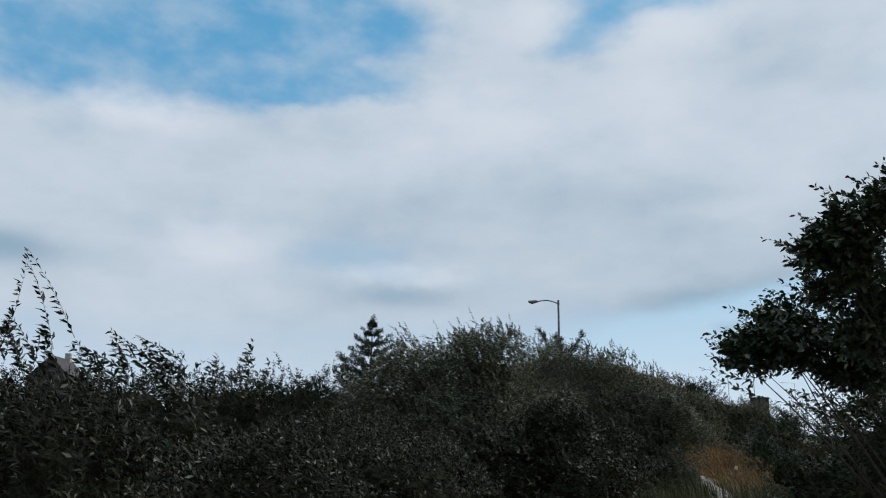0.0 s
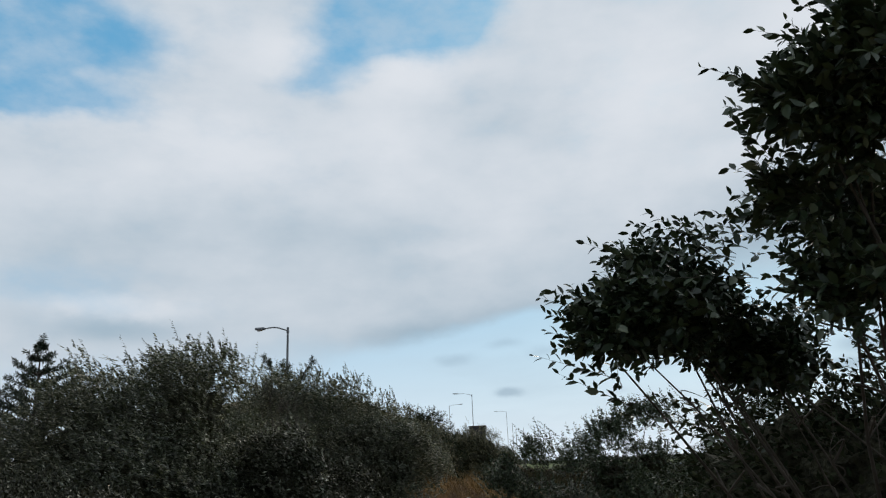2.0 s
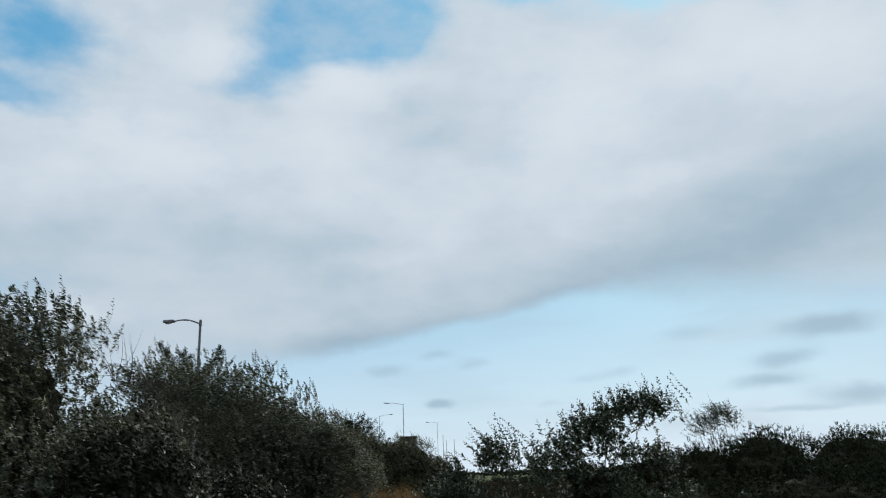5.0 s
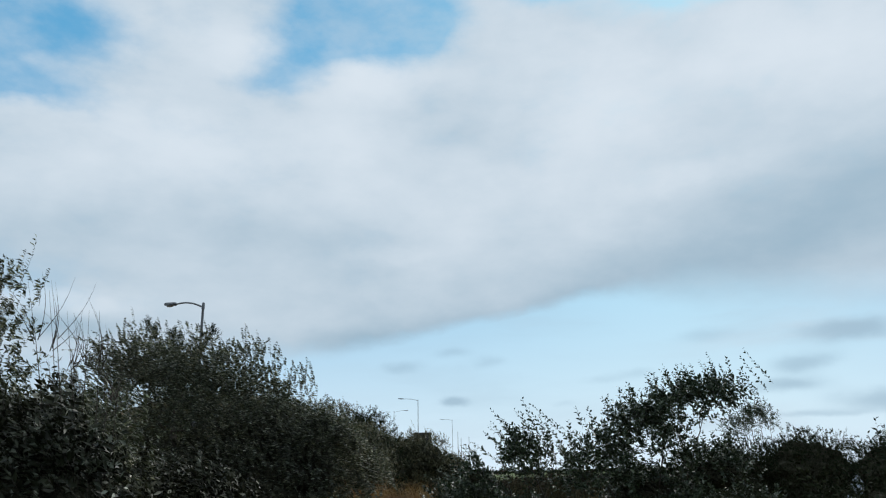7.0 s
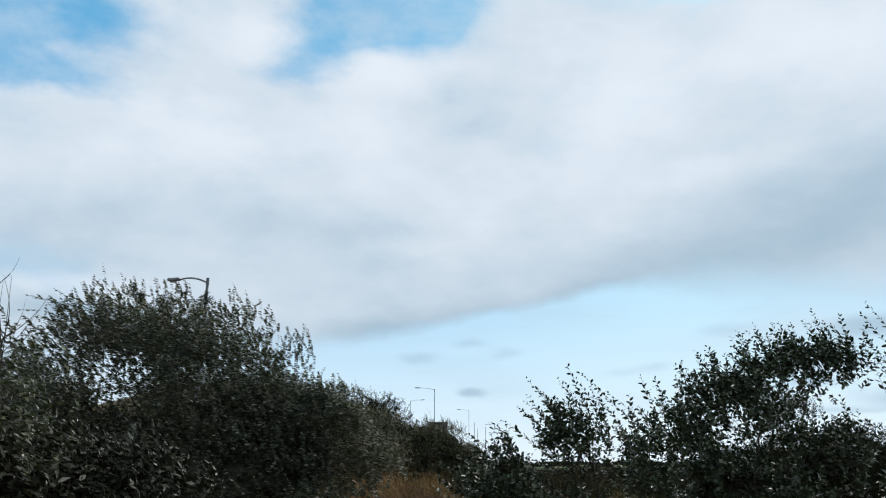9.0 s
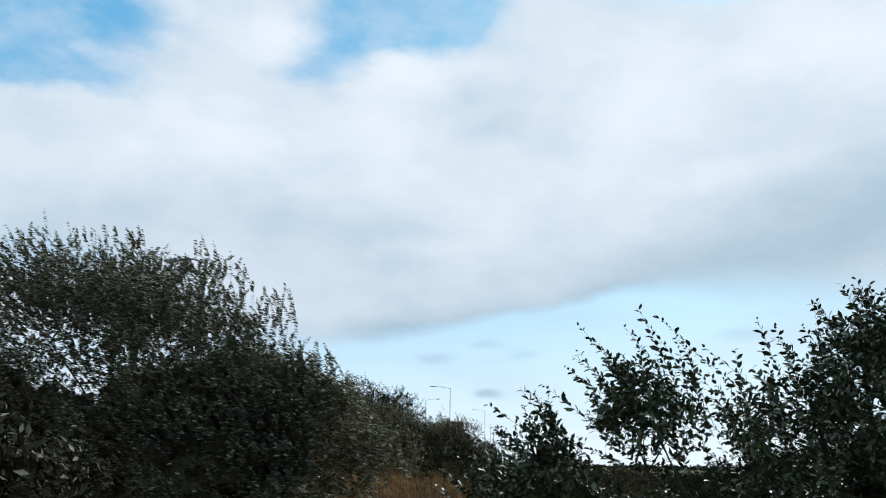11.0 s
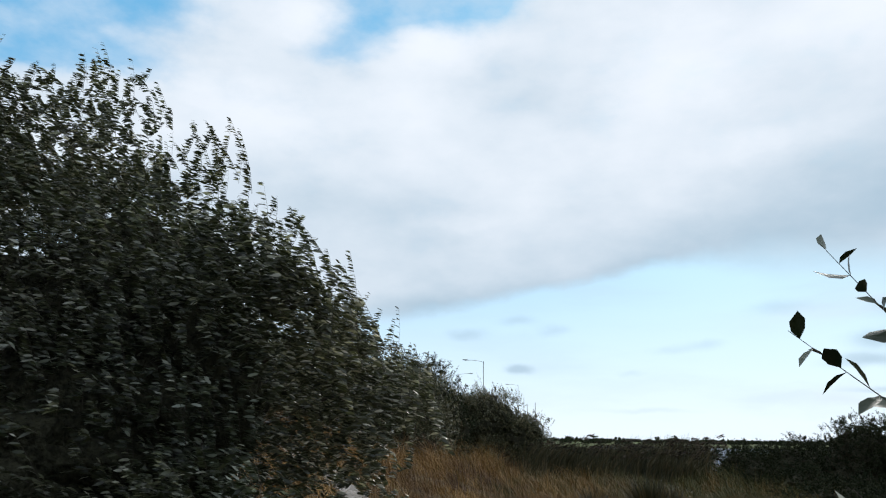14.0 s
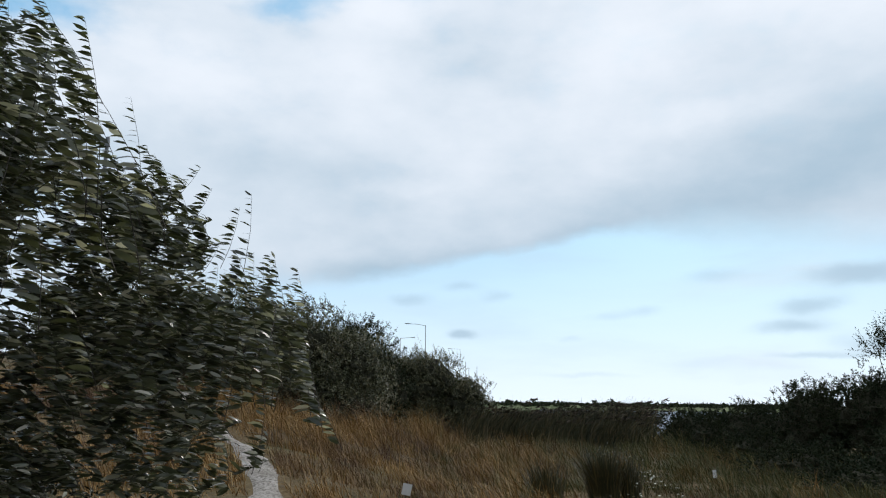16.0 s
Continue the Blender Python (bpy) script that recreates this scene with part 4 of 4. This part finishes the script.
# bushes on the slope ahead
bush("slope_bush", "rounded olive-green bush above the dry grass", (-8.5, 50), [(-7.5, 51, 3.0, 3.0, 2.6, 2.3), (-5.0, 52.5, 2.3, 2.2, 2.2, 1.9), (-11, 51, 3.5, 3.0, 2.6, 2.3), (-14, 50, 3.6, 3, 2.6, 2.4), (-8, 50, 1.5, 3.5, 2.0, 1.5), (-5, 51.5, 1.0, 2.2, 1.8, 1.4)],
     far_leaf, 9000, 0.4, 10, 0.12, 0.4, 0.3, core=0.72, depth=(0.62, 1.06), spread=0.5, up=0.5, seed=23, tall=120, tall_length=0.7, group="bushes on the slope")
bush("slope_bush", "dark gorse-like bush beside the olive-green bush", (-3.9, 57), [(-3.9, 56.5, 2.1, 1.6, 1.6, 2.0), (-5.6, 58.5, 3.0, 2.2, 1.8, 2.5), (-4.4, 56, 0.7, 1.9, 1.5, 1.4)],
     dark_leaf, 3200, 0.35, 10, 0.12, 0.42, 0.15, core=0.74, depth=(0.62, 1.06), spread=0.5, seed=24, group="bushes on the slope")
bush("slope_bush", "grey-green bush sloping down towards the reeds", (-1.6, 66), [(-1.9, 66, 2.4, 2.2, 1.8, 1.9), (0.1, 66, 1.5, 1.9, 1.6, 1.4), (-3.4, 67, 2.2, 2.0, 1.8, 1.8), (-1.5, 65.5, 0.2, 2.6, 1.5, 1.5), (1.1, 65.5, -0.2, 1.6, 1.4, 1.2)],
     far_leaf, 5000, 0.38, 10, 0.12, 0.4, 0.3, core=0.72, depth=(0.62, 1.06), spread=0.5, up=0.5, seed=25, tall=80, tall_length=0.8, group="bushes on the slope")
# dark thicket on the right of the clearing
bush("evergreen_thicket", "dark evergreen thicket on the edge of the clearing", (13, 46),
     [(10.2, 55.5, 0.1, 1.2, 1.5, 1.15), (10.6, 53, 0.0, 1.2, 1.6, 1.2), (11.2, 50.5, 0.3, 1.5, 1.6, 1.25), (10.4, 48, -0.2, 1.3, 1.5, 0.9), (11.9, 47, 0.7, 1.5, 1.6, 1.5), (13.4, 45, 1.0, 1.8, 1.8, 1.6), (16.0, 44, 1.3, 2.2, 2.0, 1.8), (19.5, 42, 1.1, 2.6, 2.2, 1.8), (8.8, 41.5, -0.3, 1.4, 1.4, 0.75), (11.3, 40.5, -0.1, 1.6, 1.5, 0.9), (9.3, 53.5, -0.6, 1.0, 1.4, 0.75), (8.2, 37.0, -0.25, 1.2, 1.2, 0.6), (9.9, 36.2, -0.1, 1.5, 1.4, 0.8)],
     dark_leaf, 14000, 0.22, 10, 0.085, 0.48, 0.15, core=0.76, seed=26, depth=(0.62, 1.08), spread=0.5, group="evergreen hedges")
bush("broadleaf_tree", "slender tree rising out of the dark thicket", (14.6, 45.8), [(13.7, 45.5, 3.2, 0.8, 0.8, 0.7), (14.7, 45.5, 3.7, 0.9, 0.9, 0.8)],
     broad_leaf, 420, 0.45, 10, 0.10, 0.4, 0.3, core=0, seed=27, category="tree", depth=(0.3, 1.0))


# ---- conifers ----
def conifer(x, y, top, half, seed, label, bottom=0.6, tiers=15):
    """A pointed evergreen with whorls of rising branches clad in short needle sprays."""
    r = np.random.default_rng(seed)
    e = thing("conifer", (0, 0, 0), label, "conifer", "conifers")
    z0 = float(height(x, y))
    t = np.linspace(0, 1, 6)
    trunk = np.stack([np.full(6, x), np.full(6, y), z0 - 0.1 + (top - z0) * t], -1)
    part("trunk", tubes_mesh("trunk", trunk[None], (0.11 * (1.05 - t))[None], 7), bark, e)
    P, D, S, lines = [], [], [], []
    for k in range(tiers):
        f = k / (tiers - 1)
        z = z0 + bottom + (top - z0 - bottom - 0.12) * f
        reach = min(half * (1 - f), 1.3) * r.uniform(0.75, 1.15) + 0.05
        for a in np.arange(7) * 0.898 + r.uniform(0, 6) + r.normal(size=7) * 0.3:
            L = reach * r.uniform(0.7, 1.2)
            d = np.array([math.cos(a), math.sin(a), r.uniform(0.05, 0.45)])
            lines.append(np.array([x, y, z]) + d * (t * L)[:, None] + np.array([0, 0, 0.25 * L]) * (t ** 2)[:, None])
            for q in np.linspace(0.15, 1, max(4, int(L * 17))):
                P.append(np.array([x, y, z]) + d * q * L + np.array([0, 0, 0.25 * L * q * q]))
                D.append(d + np.array([0, 0, 0.3]))
                S.append(min(0.24, 0.05 + 0.22 * L))
    for q in np.linspace(0, 0.3, 8):
        P.append(np.array([x, y, top - q]))
        D.append(np.array([0, 0, 1.0]))
        S.append(0.2)
    P, D, S = np.array(P), unit(np.array(D) + r.normal(size=(len(D), 3)) * 0.25), np.array(S)
    part("branches", tubes_mesh("branches", np.array(lines), np.tile(0.018 * (1.1 - t), (len(lines), 1)), 4), bark, e)
    at, ld, nn, ln, _ = leaf_on(P, D, S, 18, 0.10, 0.05, seed, 0.12)
    part("needles", leaves_mesh("needles", at, ld, nn, ln, 0.22, 0), needle, e, kind="stuff")


conifer(-8.84, 17.9, 4.42, 2.2, 61, "small dark pointed conifer rising behind the willow", tiers=14)


def armed_conifer(x, y, top, arms, seed, label):
    """An evergreen whose crown ends in a few long rising arms clad in needle sprays."""
    r = np.random.default_rng(seed)
    e = thing("conifer", (0, 0, 0), label, "conifer", "conifers")
    z0 = float(height(x, y))
    t = np.linspace(0, 1, 8)
    part("trunk", tubes_mesh("trunk", np.stack([np.full(8, x), np.full(8, y), z0 - 0.1 + (top - z0) * t], -1)[None], (0.12 * (1.1 - t))[None], 7), bark, e)
    for dx, dy, z, low in arms:
        foot, end = np.array([x, y, low]), np.array([x + dx, y + dy, z])
        line = foot + (end - foot) * t[:, None] - np.array([0, 0, 0.25]) * np.sin(t * math.pi)[:, None]
        limb = part("branch", tubes_mesh("branch", line[None], (0.03 * (1.1 - t))[None], 5), bark, e)
        k = 46
        s = np.sort(r.uniform(0.15, 1, k))
        P = np.stack([np.interp(s, t, line[:, c]) for c in range(3)], -1)
        D = unit(unit(end - foot) * 0.9 + r.normal(size=(k, 3)) * 0.55)
        at, ld, nn, ln, _ = leaf_on(P, D, 0.30 * (1.25 - 0.6 * s), 16, 0.085, 0.05, seed, 0.05)
        part("needles", leaves_mesh("needles", at, ld, nn, ln, 0.22, 0), needle, limb, kind="stuff")


armed_conifer(-6.65, 28.3, 4.9, [(-0.8, -0.3, 5.5, 4.6), (-0.6, -0.2, 5.2, 4.3), (-0.25, 0, 5.3, 4.7), (0.72, 0.15, 5.3, 4.6), (0.5, 0.2, 5.0, 4.3), (0.1, -0.4, 5.05, 4.3), (-0.9, 0.1, 4.7, 3.8), (0.9, 0, 4.6, 3.7), (-0.2, 0.8, 4.5, 3.6), (0.1, -0.9, 4.4, 3.5)],
              62, "dark conifer with long rising arms behind the large willow")


# ---- leafless shrub between the willows ----
r = np.random.default_rng(81)
dead = thing("dead_shrub", (0, 0, 0), "leafless grey shrub with thin upright twigs", "shrub")
t = np.linspace(0, 1, 7)
for k in range(9):
    foot = np.array([-3.55 + r.normal() * 0.12, 16.75 + r.normal() * 0.1, float(height(-3.55, 16.75)) - 0.05])
    end = np.array([-3.95 + 0.12 * k, 16.5 + r.normal() * 0.12, 3.45 - 0.05 * k + r.normal() * 0.12])
    mid = (foot + end) / 2 + np.array([0.15, 0, 0.1])
    line = ((1 - t) ** 2)[:, None] * foot + (2 * t * (1 - t))[:, None] * mid + (t ** 2)[:, None] * end
    lines, radii = [line], [0.012 * (1.08 - t)]
    for j in range(9):
        a = line[r.integers(3, 6)] + r.normal(size=3) * 0.02
        tip = a + unit(np.array([r.normal() * 0.5, r.normal() * 0.4, 1.0])) * r.uniform(0.3, 0.7)
        lines.append(a + (tip - a) * t[:, None] + np.array([0.05, 0, 0]) * np.sin(t * 3.14)[:, None])
        radii.append(0.004 * (1.1 - t))
    part("stem", tubes_mesh("stem", np.array(lines), np.array(radii), 5), bark, dead)


# ---- street lamps ----
def street_lamp(x, y, top, reach, turn, label):
    """A tapered column with a curved bracket arm and a flat lantern."""
    z0 = float(height(x, y))
    e = thing("street_lamp", (x, y, z0), label, "street lamp", "street lamps")
    e.rotation_euler = (0, 0, turn)
    h = top - z0
    t = np.linspace(0, 1, 9)
    col = np.stack([0 * t, 0 * t, h * t - 0.05], -1)
    part("column", tubes_mesh("column", col[None], np.interp(t, [0, 0.12, 0.13, 1], [0.11, 0.11, 0.085, 0.055])[None], 12), metal, e)
    bm = bmesh.new()
    bmesh.ops.create_cone(bm, cap_ends=True, segments=12, radius1=0.075, radius2=0.06, depth=0.28, matrix=Matrix.Translation((0, 0, h - 0.1)))
    part("collar", bm, metal, e)
    arm = np.stack([-reach * 0.80 * t, 0 * t, h - 0.16 + 0.42 * t - 0.10 * t * t + 0.12 * np.sin(t * math.pi)], -1)
    part("arm", tubes_mesh("arm", arm[None], np.full((1, 9), 0.036), 8), metal, e)
    bm = bmesh.new()
    bmesh.ops.create_cube(bm, size=1.0)
    for v in bm.verts:
        far = v.co.x < 0
        up = v.co.z > 0
        v.co = Vector((-reach * 0.76 - (reach * 0.30 if far else 0), v.co.y * (0.20 if far else 0.26) * (0.7 if up else 1), h + 0.16 + (0.10 if up else -0.035) + (0.06 if far else 0)))
    bmesh.ops.bevel(bm, geom=bm.edges[:], offset=0.03, segments=2, affect="EDGES")
    lantern = part("lantern", bm, metal, e)
    bm = bmesh.new()
    bmesh.ops.create_uvsphere(bm, u_segments=12, v_segments=6, radius=1.0)
    for v in bm.verts:
        v.co = Vector((-reach * 0.91 + v.co.x * reach * 0.10, v.co.y * 0.09, h + 0.135 + min(v.co.z, 0) * 0.05))
    part("lens", bm, lens_mat, lantern, "pale glass lens")


street_lamp(-10.47, 41.35, 8.9, 2.25, -0.49, "galvanised street lamp with a bracket arm, unlit")
street_lamp(-5.6, 162.6, 15.77, 3.8, 0.2, "tall far street lamp with a bracket arm, unlit")
street_lamp(-14.0, 215, 17.6, 3.6, 3.0, "tall far street lamp with a bracket arm, unlit")
street_lamp(2.2, 290, 20.1, 4.2, 0.1, "tall far street lamp with a bracket arm, unlit")


def mast(x, y, top):
    z0 = float(height(x, y))
    e = thing("mast", (x, y, z0), "thin plain metal mast far behind the bushes", "mast", "masts")
    part("pole", tubes_mesh("pole", np.array([[(0, 0, -0.1), (0, 0, (top - z0) / 2), (0, 0, top - z0)]], float), np.array([[0.14, 0.11, 0.07]]), 8), metal, e)


for q in ((4.1, 285, 15.5), (5.3, 288, 13.5), (8.2, 290, 14.0)):
    mast(*q)


# ---- buildings ----
def box(x0, x1, y0, y1, z0, z1, bev=0.0):
    bm = bmesh.new()
    bmesh.ops.create_cube(bm, size=1.0, matrix=Matrix.Translation(((x0 + x1) / 2, (y0 + y1) / 2, (z0 + z1) / 2)) @ Matrix.Diagonal((x1 - x0, y1 - y0, z1 - z0, 1)))
    if bev:
        bmesh.ops.bevel(bm, geom=bm.edges[:], offset=bev, segments=2, affect="EDGES")
    return bm


hz = float(height(-4.6, 152))
hut = thing("utility_hut", (-4.4, 152, hz), "small dark flat-roofed utility hut behind the bushes", "hut")
part("wall", box(-1.55, 1.55, -1.3, 1.3, -0.3, 8.55 - hz, 0.03), hut_mat, hut)
part("roof", box(-1.7, 1.7, -1.45, 1.45, 8.55 - hz, 8.75 - hz, 0.04), roof_mat, hut)
part("door", box(-0.45, 0.45, -1.34, -1.29, 0.0, 2.0, 0.01), metal, hut)

hx, hy = -73.5, 60.0
hz = float(height(hx, hy))
RIDGE, EAVE = 9.0 - hz, 6.4 - hz
house = thing("house", (hx, hy, hz), "distant pale rendered house with a dark pitched roof", "house")
house.rotation_euler = (0, 0, 0.6)
part("wall", box(-2.2, 2.2, -3.4, 3.4, -0.5, EAVE), wall_mat, house)
bm = bmesh.new()
vs = [bm.verts.new(p) for p in ((-2.5, -3.7, EAVE - 0.15), (2.5, -3.7, EAVE - 0.15), (0, -3.7, RIDGE), (-2.5, 3.7, EAVE - 0.15), (2.5, 3.7, EAVE - 0.15), (0, 3.7, RIDGE))]
for f in ((0, 1, 2), (5, 4, 3), (0, 2, 5, 3), (1, 4, 5, 2), (0, 3, 4, 1)):
    bm.faces.new([vs[k] for k in f])
roof = part("roof", bm, roof_mat, house)
part("chimney", box(-0.3, 0.3, 1.9, 2.5, RIDGE - 0.6, RIDGE + 0.7, 0.02), wall_mat, roof)
for yy in (-2.2, 0.6):
    for sx in (-1, 1):
        w = part("window", box(sx * 2.22 - 0.03, sx * 2.22 + 0.03, yy, yy + 1.1, EAVE - 1.7, EAVE - 0.4, 0.01), white_plastic, house)
        part("pane", box(sx * 2.26 - 0.01, sx * 2.26 + 0.01, yy + 0.08, yy + 1.02, EAVE - 1.62, EAVE - 0.48), glass_mat, w)


# ---- markers in the grass ----
def marker(x, y, top, w, h, lean):
    """A thin stake with a small white tag."""
    z0 = float(height(x, y))
    e = thing("marker_stake", (x, y, z0), "small white plastic tag on a thin stake in the grass", "marker", "white markers")
    e.rotation_euler = (0, lean, 0.1)
    L = top - z0
    part("stake", tubes_mesh("stake", np.array([[(0, 0, -0.1), (0, 0, L / 2), (0, 0, L - h * 0.4)]], float), np.full((1, 3), 0.009), 6), bark, e)
    part("tag", box(-w / 2, w / 2, -0.013, -0.009, L - h, L, 0.0015), white_plastic, e, "white plastic tag")


marker(-0.99, 29.28, 0.66, 0.10, 0.12, 0.2)
marker(5.7, 38.95, 0.05, 0.09, 0.18, -0.05)
marker(6.6, 33.2, 0.15, 0.06, 0.16, 0.08)


# ---- far shore ----
def shore_trees():
    r = np.random.default_rng(71)
    n = 260
    ang = np.radians(r.uniform(0, 40, n))
    dist = r.uniform(505, 560, n)
    x, y = dist * np.sin(ang), dist * np.cos(ang)
    z = height(x, y)
    P, D, N, S = [], [], [], []
    for k in range(n):
        tall, wide = r.uniform(0.6, 2.2) * (1.9 if k % 9 == 0 else 0.7), r.uniform(2, 6)
        m = 60
        q = unit(r.normal(size=(m, 3))) * np.array([wide, wide, tall]) * r.uniform(0.6, 1, (m, 1))
        q[:, 2] = np.abs(q[:, 2])
        P.append(np.array([x[k], y[k], z[k]]) + q)
        D.append(r.normal(size=(m, 3)))
        N.append(unit(q))
        S.append(r.uniform(1.0, 2.2, m))
    return leaves_mesh("far_trees", np.concatenate(P), np.concatenate(D), np.concatenate(N), np.concatenate(S), 0.8, 0)


tagged(part("far_trees", shore_trees(), dark_leaf), "low line of dark trees on the far shore", "trees", kind="stuff")
